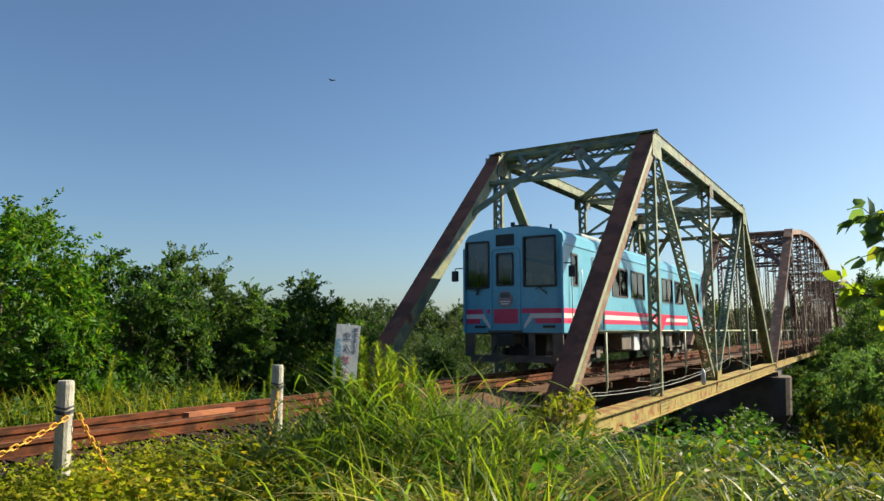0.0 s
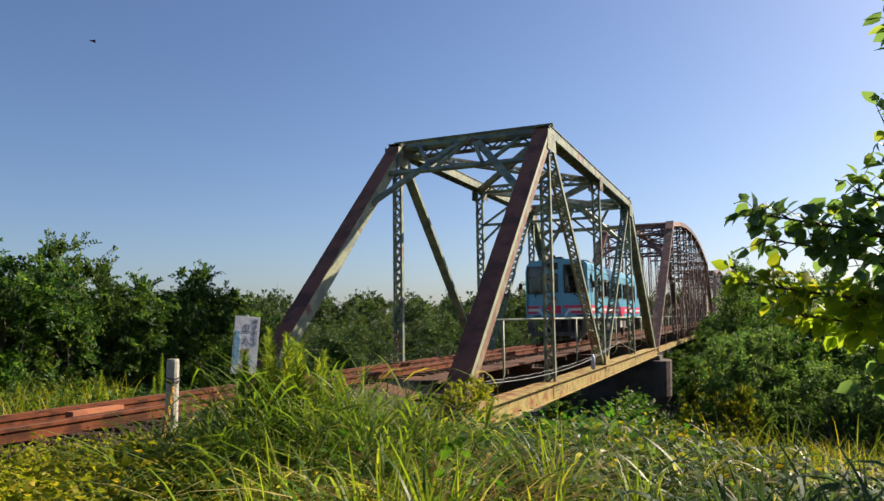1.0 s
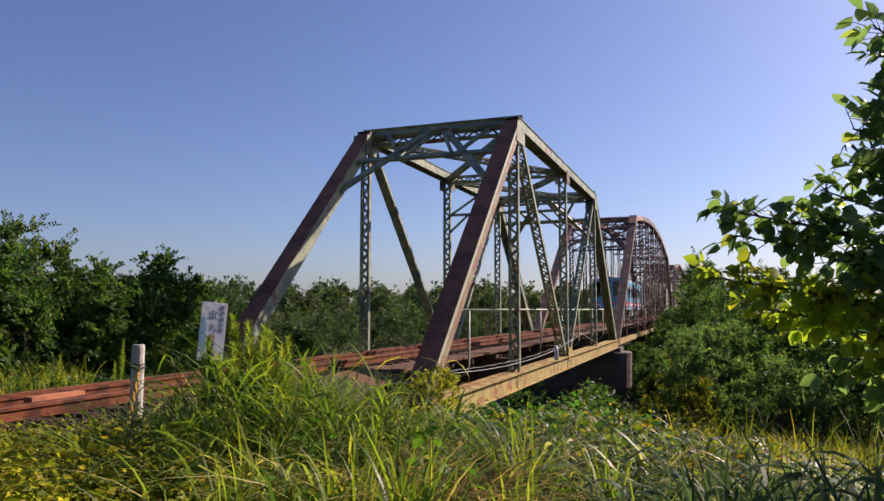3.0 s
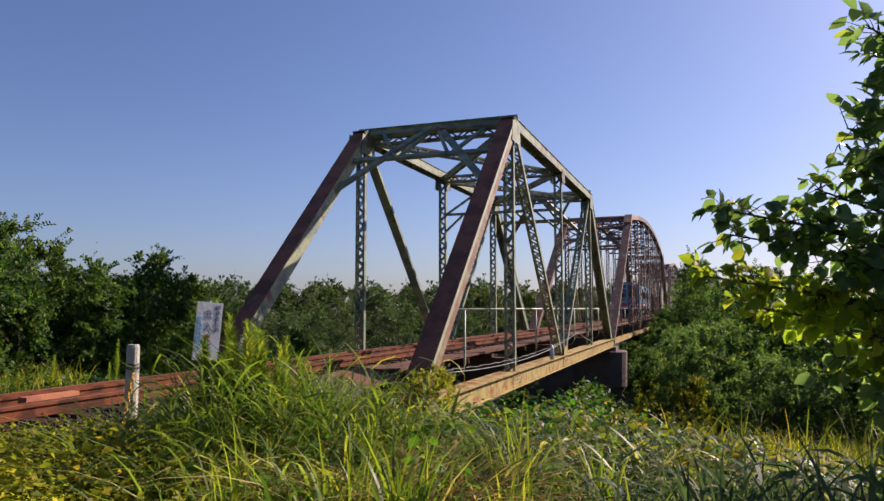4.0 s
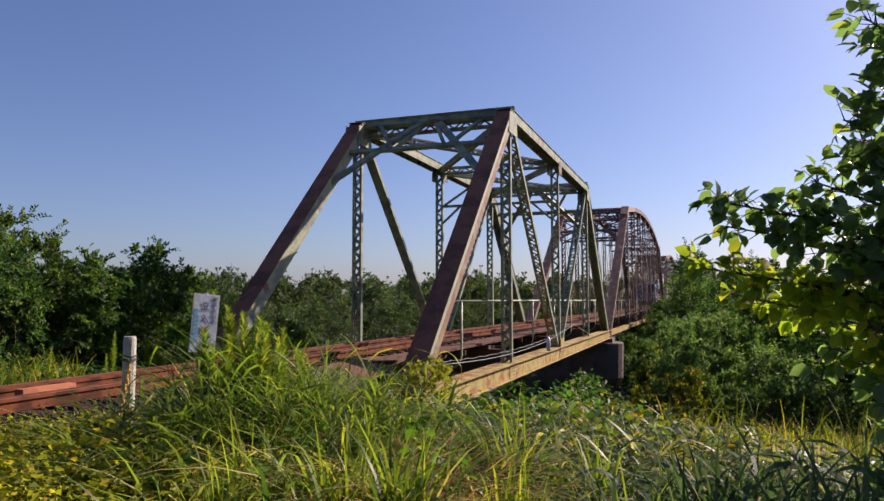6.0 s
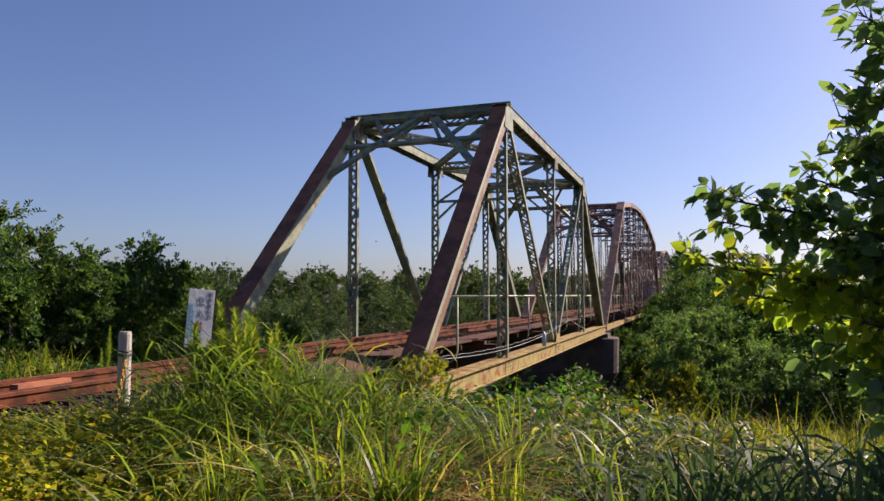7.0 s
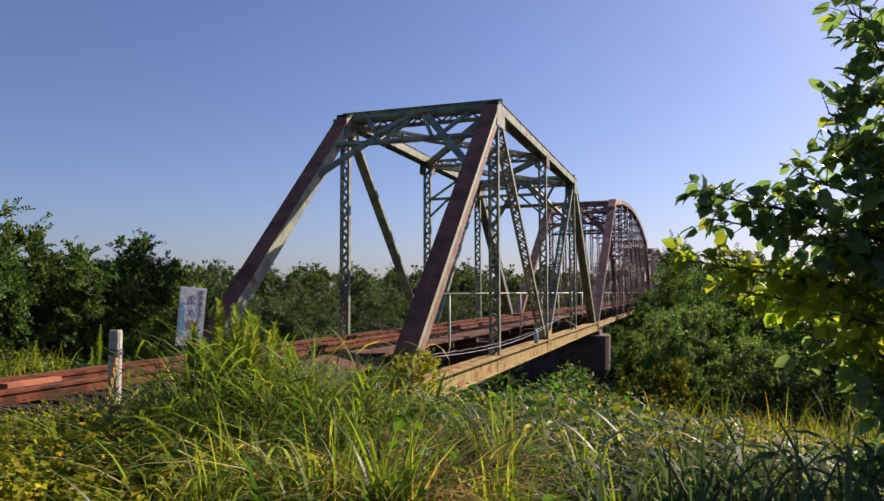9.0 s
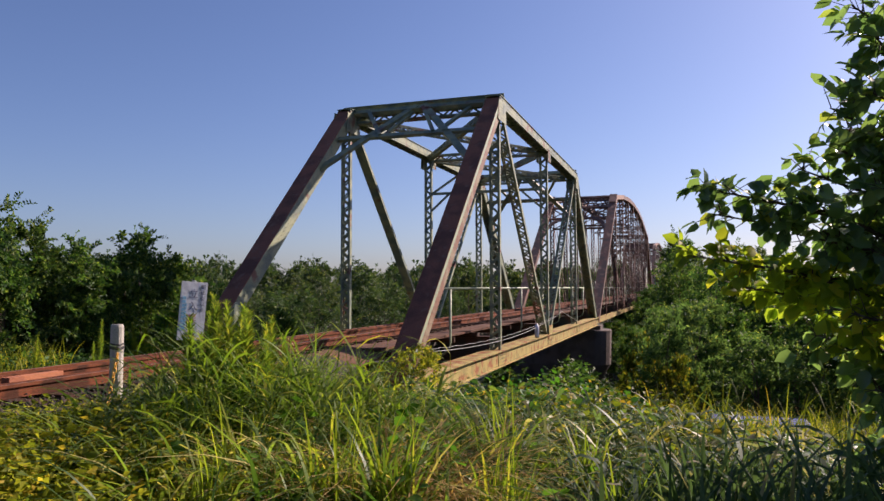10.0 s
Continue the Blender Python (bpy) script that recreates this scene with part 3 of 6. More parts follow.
def far_span(y0, panels, pl):
    """Deep pin-connected span with a curved top chord and subdivided panels; its origin lies at its nearer bearing."""
    br = thing("curved_chord_truss_span", "brown curved-chord truss span with lattice verticals", "bridge", 0, y0, 0, "far bridge spans")
    hh = 2.45
    half = panels / 2
    hip = 2
    top = [8.15 + 1.6 * (1 - ((i - half) / (half - hip)) ** 2) for i in range(panels + 1)]
    for x in (-hh, hh):
        for a, b, up in ((0, hip, -1), (panels, panels - hip, 1)):
            laced(br, "end_post", (x, a * pl - up * 0.05, BOT + 0.1), (x, b * pl, top[hip]), 0.5, 0.42, OLD_STEEL, cover=up, cover_mat=OLD_STEEL, faces=(-up,))
            part("hip_plate", Shape().bar((x, b * pl + up * 1.1, top[hip] - 0.66), (x, b * pl, top[hip] + 0.06), 0.56, 0.46), OLD_SUNLIT, br, "hip joint of the end post with sunlight in its colour")
            m = (a + b) / 2
            part("sub_hanger", Shape().bar((x, m * pl, BOT), (x, m * pl, (top[hip] + BOT) / 2), 0.05, 0.12), OLD_STEEL, br)
        for i in range(hip, panels - hip):
            # the first length takes the painted sunlit tone of the hip
            part("top_chord", Shape().bar((x, i * pl, top[i]), (x, (i + 1) * pl, top[i + 1]), 0.46, 0.36), OLD_SUNLIT if i == hip else OLD_STEEL, br, "top chord length with sunlight in its colour" if i == hip else "")
        s = Shape()
        for k in (-0.12, 0.12):
            s.bar((x + k, 0, BOT), (x + k, panels * pl, BOT), 0.03, 0.3)
        part("bottom_chord", s, CHORD_PAINT, br)
        for i in range(hip, panels - hip + 1):
            laced(br, "vertical", (x, i * pl, BOT + 0.1), (x, i * pl, top[i] - 0.1), 0.34, 0.26, OLD_STEEL)
        for i in range(hip, panels - hip):
            a, b = (i, i + 1) if i + 0.5 < half else (i + 1, i)
            s = Shape()
            for k in (-0.09, 0.09):
                s.bar((x + k, a * pl, top[a]), (x + k, b * pl, BOT), 0.025, 0.12)
            part("diagonal_tie", s, OLD_STEEL, br)
            if abs(i + 0.5 - half) < 2.6:
                part("counter_tie", Shape().bar((x, b * pl, top[b]), (x, a * pl, BOT), 0.03, 0.05), OLD_STEEL, br)
            part("sub_tie", Shape().bar((x, (a + b) / 2 * pl, (top[a] + BOT) / 2), (x, (a + b) / 2 * pl, BOT), 0.04, 0.08), OLD_STEEL, br)
    for i in range(hip, panels - hip + 1):
        laced(br, "top_strut", (-hh + 0.2, i * pl, top[i] - 0.1), (hh - 0.2, i * pl, top[i] - 0.1), 0.36, 0.2, OLD_STEEL, side=(0, 0, 1), pitch=0.4)
        zl = max(5.6, top[i] - 2.4)
        part("sway_strut", Shape().bar((-hh + 0.1, i * pl, zl), (hh - 0.1, i * pl, zl), 0.14, 0.12, (0, 0, 1)), OLD_STEEL, br)
        for m in (-1, 1):
            part("sway_brace", Shape().bar((-m * (hh - 0.1), i * pl, zl), (m * (hh - 0.1), i * pl, top[i] - 0.2), 0.07, 0.06, (0, 0, 1)), OLD_STEEL, br)
        if i < panels - hip:
            for m in (-1, 1):
                part("lateral_brace", Shape().bar((-m * (hh - 0.2), i * pl, top[i] - 0.05), (m * (hh - 0.2), (i + 1) * pl, top[i + 1] - 0.05 - 0.06 * m), 0.1, 0.09, (0, 0, 1)), OLD_STEEL, br)
    # portals: three struts with crossed lattice between and curved brackets under
    for yl, yu in ((0, hip * pl), (panels * pl, (panels - hip) * pl)):
        def at(x, t, yl=yl, yu=yu):
            return Vector((x, yu + (yl - yu) * t, top[hip] + (BOT - top[hip]) * t))
        up = tuple(at(0, 0) - at(0, 1))
        for t, w in ((-0.01, 0.24), (0.095, 0.2), (0.2, 0.2)):
            part("portal_strut", Shape().bar(at(-hh, t), at(hh, t), w, 0.12, up), OLD_STEEL, br)
        for j in range(6):
            a, b = -2.2 + 4.4 * j / 6, -2.2 + 4.4 * (j + 1) / 6
            part("portal_brace", Shape().bar(at(a, 0.0), at(b, 0.095), 0.08, 0.05, up).bar(at(b, 0.0), at(a, 0.095), 0.08, 0.05, up, (0, 0.055)), OLD_STEEL, br)
        for j in range(3):
            a, b = -2.2 + 4.4 * j / 3, -2.2 + 4.4 * (j + 1) / 3
            part("portal_brace", Shape().bar(at(a, 0.095), at(b, 0.2), 0.08, 0.05, up).bar(at(b, 0.095), at(a, 0.2), 0.08, 0.05, up, (0, 0.055)), OLD_STEEL, br)
        for m in (-1, 1):
            s = Shape()
            for j in range(5):
                g0, g1 = j / 5 * math.pi / 2, (j + 1) / 5 * math.pi / 2
                s.bar(at(m * (hh - 0.2 - 1.1 * (1 - math.cos(g0))), 0.34 - 0.13 * math.sin(g0)), at(m * (hh - 0.2 - 1.1 * (1 - math.cos(g1))), 0.34 - 0.13 * math.sin(g1)), 0.26, 0.1, up)
            part("portal_bracket", s, OLD_STEEL, br)
    floor_system(br, [0.1] + [i * pl for i in range(1, panels)] + [panels * pl - 0.1], DARK_STEEL)
    return br


SPAN2 = 31.3
second = far_span(SPAN2, 11, 6.55)
copy_thing(second, pose(0, SPAN2 + 73.2, 0))


def walkway():
    w = thing("bridge_walkway", "weathered plank walkway with pale green pipe handrail", "walkway", kind="")
    rng = random.Random(11)
    me = Shape().box(-0.115, 0.115, 0, 3.75, -0.03, 0.03).mesh("plank", PLANK, 0.006)
    for k in range(3):
        for i in range(8):
            o = part("plank", me, None, w)
            o.matrix_basis = pose(1.24 + 0.245 * k, 0.7 + 3.8 * i + rng.uniform(-0.02, 0.02), -0.20 + rng.uniform(-0.008, 0.008), 0, rng.uniform(-1, 1), 0)
    me = Shape().box(0.9, 2.0, -0.05, 0.05, -0.36, -0.235).mesh("bracket_timber", SLEEPER)
    for y in np.arange(0.9, 104, 2.1):
        part("bracket_timber", me, None, w).matrix_basis = pose(0, y, 0)
    s = Shape().box(1.1, 1.9, 31.2, 176, -0.235, -0.17)
    part("far_planks", s, PLANK, w)
    rail_x = 1.95
    s = Shape()
    s.tube([(rail_x, 2.6, 1.05), (rail_x, 30.6, 1.05)], 0.034, 10)
    part("handrail", s, PAINT_LIGHT, w, "pale green pipe handrail", smooth=True)
    s = Shape().tube([(rail_x, 31.8, 1.05), (rail_x, 103, 1.05)], 0.03, 6)
    part("handrail", s, PAINT_LIGHT, w, smooth=True)
    post = Shape().tube([(0, 0, 1.03), (0, 0, -0.35), (-0.05, 0, -0.55), (-0.2, 0, -0.66), (-0.55, 0, -0.7)], 0.032, 8).mesh("handrail_post", PAINT_LIGHT, 0, True)
    for y in (4.9, 9.1, 13.3, 17.4, 21.6, 25.8, 29.9):
        o = part("handrail_post", post, None, w)
        o.matrix_basis = pose(rail_x, y, 0)
    for i in range(18):
        o = part("handrail_post", post, None, w)
        o.matrix_basis = pose(rail_x, 33 + 4 * i, 0)


walkway()


def apron():
    """Bent steel plate leading from the bank onto the walkway."""
    rows = [(-2.1, -0.24, 1.70, -0.46), (-1.2, -0.18, 1.82, -0.47), (-0.4, -0.15, 1.90, -0.43), (0.4, -0.145, 1.92, -0.33), (1.0, -0.145, 1.86, -0.22), (1.6, -0.15, 1.75, -0.16)]
    cols = []
    for y, zi, xo, zo in rows:
        top = [(1.02 + (xo - 1.02) * t, y, zi + (zo - zi) * t) for t in (0, 0.25, 0.5, 0.75, 1)]
        cols.append(top + [(x, yy, z - 0.02) for x, yy, z in reversed(top)])
    s = Shape()
    for a, b in zip(cols, cols[1:]):
        s.prism(a, b)
    tagged(part("apron_plate", s, PLATE), "bent rusty steel plate ramp beside the track", "steel plate")
    s = Shape().box(1.2, 2.6, 0.12, 0.3, -0.75, -0.5)
    tagged(part("bearing_block", s, material("pale bearing timber", (0.4, 0.3, 0.18), (0.3, 0.2, 0.12), 4, 0.8), bevel=0.02), "pale timber block beside the bearing", "block")
    s = Shape().box(-2.9, 2.9, -1.6, 0.4, -5.2, -1.3).box(-1.9, 1.9, -1.6, -0.35, -1.3, -0.42)
    tagged(part("abutment", s, CONCRETE, bevel=0.05), "weathered concrete bridge abutment", "abutment", kind="structure")


apron()


def pier(y):
    """Wall pier with rounded ends that widens to a cap."""
    def ring(hx, hy, z):
        out = []
        for j in range(20):
            g = 2 * math.pi * j / 20
            c, s_ = math.cos(g), math.sin(g)
            out.append((math.copysign(hx - hy, c) * (1 if abs(c) > 0.01 else 0) + hy * c, hy * s_, z))
        return out
    s = Shape()
    lv = [(2.85, 0.95, -9), (2.95, 1.0, -4.3), (3.42, 1.2, -3.5), (3.48, 1.22, -1.5), (3.42, 1.16, -1.44)]
    for (a, b, z), (a2, b2, z2) in zip(lv, lv[1:]):
        s.prism(ring(a, b, z), ring(a2, b2, z2))
    s.box(-2.9, -2.2, -0.7, 0.7, -1.46, -1.2).box(2.2, 2.9, -0.7, 0.7, -1.46, -1.2)
    o = tagged(part("pier", s, CONCRETE), "dark concrete pier with rounded ends", "bridge pier", "bridge piers")
    o.matrix_world = pose(0, y, 0)
    return o


p1 = pier(4 * P + 0.35)
copy_thing(p1, pose(0, SPAN2 + 72.6, 0))
copy_thing(p1, pose(0, SPAN2 + 145.8, 0))


def cables():
    x = HALF + 0.30
    def run(pts, sag, n=18, wave=0.0):
        out = []
        for (a, b, sg) in zip(pts, pts[1:], sag):
            a, b = Vector(a), Vector(b)
            for i in range(n):
                t = i / n
                out.append(a.lerp(b, t) - Vector((0, 0, 4 * sg * t * (1 - t) + wave * math.sin(i * 2.2))))
        out.append(Vector(pts[-1]))
        return out
    s = Shape().tube(run([(x, 1.2, -0.25), (x, 17.6, 0.05), (x, 22.5, -0.62)], [0.32, 0.02]), 0.010, 6)
    tagged(part("cable", s, CABLE, smooth=True), "pale conduit cable sagging along the truss", "cable")
    s = Shape().tube(run([(x - 0.04, 1.2, -0.2), (x - 0.04, 15.6, -0.1)], [0.2], 40, 0.012), 0.006, 6)
    tagged(part("cable", s, CABLE, smooth=True), "thin wavy wire hung along the truss", "cable")
    s = Shape()
    s.tube([(0, 0, -0.27), (0, 0, -0.22), (0, 0, 0.12), (0, 0, 0.25)], [0.05, 0.08, 0.08, 0.025], 8)
    o = tagged(part("cable_tag", s, SIGN_WHITE, smooth=True), "small white tag hanging on a cable", "tag")
    o.matrix_world = pose(x + 0.02, 12.1, -0.44)


cables()


# ---- train ----
TRAIN_LEN = 15.5
ROOF = [(1.40, 3.22), (1.37, 3.43), (1.24, 3.56), (0.75, 3.66), (0.0, 3.70)]
ROOF_FULL = ROOF + [(-x, z) for x, z in reversed(ROOF[:-1])]


def pierced(us, vs, holes, to_world, thick, name, mat):
    """A sheet on the grid us x vs, without the cells inside holes, given thickness."""
    us, vs = sorted(set(us)), sorted(set(vs))
    bm = bmesh.new()
    grid = {}
    for i, u in enumerate(us):
        for j, v in enumerate(vs):
            grid[i, j] = bm.verts.new(to_world(u, v))
    for i in range(len(us) - 1):
        for j in range(len(vs) - 1):
            cu, cv = (us[i] + us[i + 1]) / 2, (vs[j] + vs[j + 1]) / 2
            if not any(a < cu < b and c < cv < d for a, b, c, d in holes):
                bm.faces.new((grid[i, j], grid[i + 1, j], grid[i + 1, j + 1], grid[i, j + 1]))
    bmesh.ops.delete(bm, geom=[v for v in bm.verts if not v.link_faces], context="VERTS")
    bmesh.ops.solidify(bm, geom=bm.faces[:], thickness=thick)
    bmesh.ops.recalc_face_normals(bm, faces=bm.faces)
    me = bpy.data.meshes.new(name)
    bm.to_mesh(me)
    bm.free()
    me.materials.append(mat)
    return me


def roof_z(x):
    x = abs(x)
    pts = sorted(ROOF)
    return float(np.interp(x, [p[0] for p in pts], [p[1] for p in pts]))


def wheelset(train, y):
    s = Shape()
    for x in (-0.56, 0.56):
        k = 1 if x > 0 else -1
        s.tube([(x - k * 0.07, 0, 0), (x - k * 0.06, 0, 0)], [0.45, 0.45], 28)
        s.tube([(x - k * 0.06, 0, 0), (x + k * 0.06, 0, 0)], [0.425, 0.42], 28)
        s.tube([(x + k * 0.06, 0, 0), (x + k * 0.11, 0, 0)], [0.12, 0.10], 12)
    s.tube([(-0.8, 0, 0), (0.8, 0, 0)], 0.07, 10)
    o = part("wheelset", s, UNDER, train, "steel wheels on an axle")
    o.matrix_basis = pose(0, y, 0.42)
    for x in (-0.625, 0.625):
        part("hub_bolt", Shape().bar((x, 0.22, -0.03), (x, 0.22, 0.03), 0.02, 0.06), SILVER, o)
    return o


def build_train():
    tr = thing("railcar", "sky-blue diesel railcar with cherry-pink and white stripes", "train", 0, 3.5, 0)
    side_win = [(3.7, 5.1, 2.06, 2.88), (5.5, 6.9, 2.06, 2.88), (7.3, 8.7, 2.06, 2.88), (9.1, 10.5, 2.06, 2.88), (10.9, 12.1, 2.06, 2.88)]
    doors = [(2.0, 2.85, 1.06, 3.0), (12.75, 13.6, 1.06, 3.0)]
    crew = [(0.55, 0.95, 2.2, 2.98), (14.4, 14.85, 2.2, 2.98)]
    holes = side_win + [(a + 0.12, b - 0.12, 1.95, 2.92) for a, b, c, d in doors] + crew
    us = [0, TRAIN_LEN] + [h[0] for h in holes] + [h[1] for h in holes]
    vs = [1.02, 3.22] + [h[2] for h in holes] + [h[3] for h in holes]
    for k in (-1, 1):
        me = pierced(us, vs, holes, lambda u, v, k=k: (k * 1.40, u, v), 0.05 * k, "side_wall", BLUE)
        wall = part("side_wall", me, BLUE, tr)
        part("lining", pierced(us, vs, holes, lambda u, v, k=k: (k * 1.335, u * 0.99 + 0.08, v), 0.008 * k, "lining", INSIDE), INSIDE, wall)
        for h in holes:
            a, b, c, d = h
            fr = Shape()
            for p0, p1 in (((a, c), (b, c)), ((a, d), (b, d)), ((a, c), (a, d)), ((b, c), (b, d))):
                fr.bar((k * 1.402, p0[0], p0[1]), (k * 1.402, p1[0], p1[1]), 0.03, 0.05, (1, 0, 0))
            w = part("window", Shape().box(k * 1.382 - 0.004, k * 1.382 + 0.004, a, b, c, d), GLASS, wall)
            part("window_frame", fr, BLACK, w)
            if b - a > 1.2:
                m = (a + b) / 2
                part("window_bar", Shape().box(k * 1.39 - 0.012, k * 1.39 + 0.012, m - 0.02, m + 0.02, c, d), BLACK, w)
        x0, x1 = (1.401, 1.404) if k > 0 else (-1.404, -1.401)
        for z0, z1, m, nm in ((1.50, 1.62, PINK, "pink_stripe"), (1.372, 1.496, WHITE, "white_stripe"), (1.25, 1.368, PINK, "pink_stripe")):
            for a, b in ((0.0, 1.97), (2.88, 12.72), (13.63, TRAIN_LEN)):
                part(nm, Shape().box(x0, x1, a, b, z0, z1), m, wall)
        x2, x3 = (1.404, 1.409) if k > 0 else (-1.409, -1.404)
        s = Shape().prism([(x2, 7.8, 1.62), (x2, 9.7, 1.62), (x2, 9.0, 1.04), (x2, 8.65, 1.04)], [(x3, 7.8, 1.62), (x3, 9.7, 1.62), (x3, 9.0, 1.04), (x3, 8.65, 1.04)])
        part("pink_flash", s, PINK, wall)
        part("pink_panel", Shape().box(x0, x1, 3.05, 3.5, 2.75, 3.05), PINK, wall)
        for a, b, c, d in doors:
            fr = Shape()
            for p0, p1 in (((a, c), (a, d)), ((b, c), (b, d)), ((a, d), (b, d))):
                fr.bar((k * 1.401, p0[0], p0[1]), (k * 1.401, p1[0], p1[1]), 0.012, 0.03, (1, 0, 0))
            part("door_seal", fr, BLACK, wall)
        for y in (0.45, 1.12):
            part("grab_rail", Shape().tube([(k * 1.41, y, 1.25), (k * 1.45, y, 1.28), (k * 1.45, y, 2.6), (k * 1.41, y, 2.63)], 0.014, 6), SILVER, wall, smooth=True)
        part("gutter", Shape().bar((k * 1.405, 0.1, 3.2), (k * 1.405, TRAIN_LEN - 0.1, 3.2), 0.03, 0.03), BLUE, wall)
    # end walls
    for e, y in ((0, 0.0), (1, TRAIN_LEN)):
        sg = 1 if e == 0 else -1
        wins = [(-1.30, -0.63, 2.17, 3.36), (0.36, 1.20, 2.17, 3.40), (-0.40, 0.06, 2.22, 3.02)]
        us = [-1.40, -1.37, -1.24, -0.75, 0, 0.75, 1.24, 1.37, 1.40] + [w[0] for w in wins] + [w[1] for w in wins]
        vs = [1.02, 3.44] + [w[2] for w in wins] + [w[3] for w in wins] + [3.7]

        def place(u, v, y=y, sg=sg):
            z = v if v < 3.2 else min(v, roof_z(u)) if v < 3.6 else roof_z(u)
            z = min(z, roof_z(u) - (0.0 if v > 3.6 else 0.012 * (3.7 - v)))
            return (u * sg, y + sg * 0.10 * (abs(u) / 1.4) ** 6, z)
        wall = part("end_wall", pierced(us, vs, wins, place, 0.05 * sg, "end_wall", BLUE), BLUE, tr)
        for a, b, c, d in wins:
            w = part("window", Shape().box(min(a * sg, b * sg), max(a * sg, b * sg), y + sg * 0.028 - 0.004, y + sg * 0.028 + 0.004, c, d), GLASS, wall)
            fr = Shape()
            for p0, p1 in (((a, c), (b, c)), ((a, d), (b, d)), ((a, c), (a, d)), ((b, c), (b, d))):
                fr.bar((sg * p0[0], y, p0[1]), (sg * p1[0], y, p1[1]), 0.03, 0.05, (0, 1, 0))
            part("window_frame", fr, BLACK, w)
            if b - a > 0.5:
                part("sun_band", Shape().box(min(a * sg, b * sg), max(a * sg, b * sg), y + sg * 0.045 - 0.003, y + sg * 0.045 + 0.003, d - 0.42, d), BLACK, w, "dark band across the top of the window")
        fr = Shape()
        pts = [(-0.56, 1.05), (-0.56, 3.05), (-0.48, 3.16), (0.16, 3.16), (0.24, 3.05), (0.24, 1.05)]
        for p0, p1 in zip(pts, pts[1:]):
            fr.bar((sg * p0[0], y - sg * 0.01, p0[1]), (sg * p1[0], y - sg * 0.01, p1[1]), 0.06, 0.045, (0, 1, 0))
        part("gangway_frame", fr, BLUE, wall, bevel=0.008)
        part("door_step", Shape().box(-0.62, 0.30, y - 0.09, y + 0.09, 1.03, 1.08), UNDER, wall)
        f0, f1 = (y - 0.004, y - 0.001) if e == 0 else (y + 0.001, y + 0.004)

        def flat(u):
            return sg * 0.10 * (abs(u) / 1.4) ** 6
        part("destination_box", Shape().box(-0.42, 0.10, y - 0.012, y + 0.012, 3.22, 3.52), BLACK, wall, "dark destination window")

        def strip(us_, z0, z1, m, nm):
            s = Shape()
            for a, b in zip(us_, us_[1:]):
                s.prism([(sg * a, f0 + flat(a), z0), (sg * b, f0 + flat(b), z0), (sg * b, f1 + flat(b), z0), (sg * a, f1 + flat(a), z0)],
                        [(sg * a, f0 + flat(a), z1), (sg * b, f0 + flat(b), z1), (sg * b, f1 + flat(b), z1), (sg * a, f1 + flat(a), z1)])
            part(nm, s, m, wall)
        side_l, side_r = [-1.40, -1.3, -1.15, -0.78], [0.52, 0.9, 1.15, 1.3, 1.40]
        strip([-1.40, -1.3, -1.15, -0.6], 1.50, 1.62, PINK, "pink_stripe")
        strip([0.28, 0.9, 1.15, 1.3, 1.40], 1.50, 1.62, PINK, "pink_stripe")
        strip([-0.5, 0.18], 1.25, 1.62, PINK, "pink_door_panel")
        strip(side_l, 1.38, 1.495, WHITE, "white_stripe")
        strip(side_r, 1.38, 1.495, WHITE, "white_stripe")
        strip(side_l[:3] + [-0.9], 1.25, 1.375, PINK, "pink_stripe")
        strip([0.64] + side_r[1:], 1.25, 1.375, PINK, "pink_stripe")
        for u0, u1, du in ((-0.78, -0.60, 0.02), (0.52, 0.34, -0.02)):
            s = Shape().prism([(sg * u0, f0, 1.49), (sg * (u0 - du * 3), f0, 1.38), (sg * (u1 - du), f0, 1.12), (sg * u1, f0, 1.20)], [(sg * u0, f1, 1.49), (sg * (u0 - du * 3), f1, 1.38), (sg * (u1 - du), f1, 1.12), (sg * u1, f1, 1.20)])
            part("white_corner", s, WHITE, wall)
        ring = [(math.cos(g * math.pi / 10), math.sin(g * math.pi / 10)) for g in range(20)]
        yb = y - sg * 0.02
        s = Shape().prism([(sg * (-0.16 + 0.21 * c), yb, 1.86 + 0.21 * q) for c, q in ring], [(sg * (-0.16 + 0.21 * c), yb - sg * 0.012, 1.86 + 0.21 * q) for c, q in ring])
        hm = part("head_mark", s, material("faded round badge", (0.35, 0.2, 0.22), (0.2, 0.3, 0.34), 7, 0.5), wall, "faded round badge on the end door")
        s = Shape().box(-0.29, -0.03, min(yb, yb - sg * 0.02), max(yb, yb - sg * 0.02), 1.90, 2.03)
        part("badge_shape", s, material("dark badge shape", (0.06, 0.10, 0.10), (0.12, 0.12, 0.1), 9, 0.5), hm)
        s = Shape().box(-0.31, -0.02, min(yb, yb - sg * 0.021), max(yb, yb - sg * 0.021), 1.79, 1.82).box(-0.27, -0.06, min(yb, yb - sg * 0.021), max(yb, yb - sg * 0.021), 1.73, 1.76)
        part("badge_bar", s, WHITE, hm)
        for u0, u1 in ((-0.93, -0.98), (0.80, 0.98)):
            part("wiper", Shape().bar((sg * u0, y - sg * 0.035, 2.12), (sg * u1, y - sg * 0.035, 1.98), 0.03, 0.03, (0, 1, 0)).bar((sg * u0 - 0.12, y - sg * 0.035, 2.10), (sg * u0 + 0.12, y - sg * 0.035, 2.16), 0.02, 0.02, (0, 1, 0)), BLACK, wall)
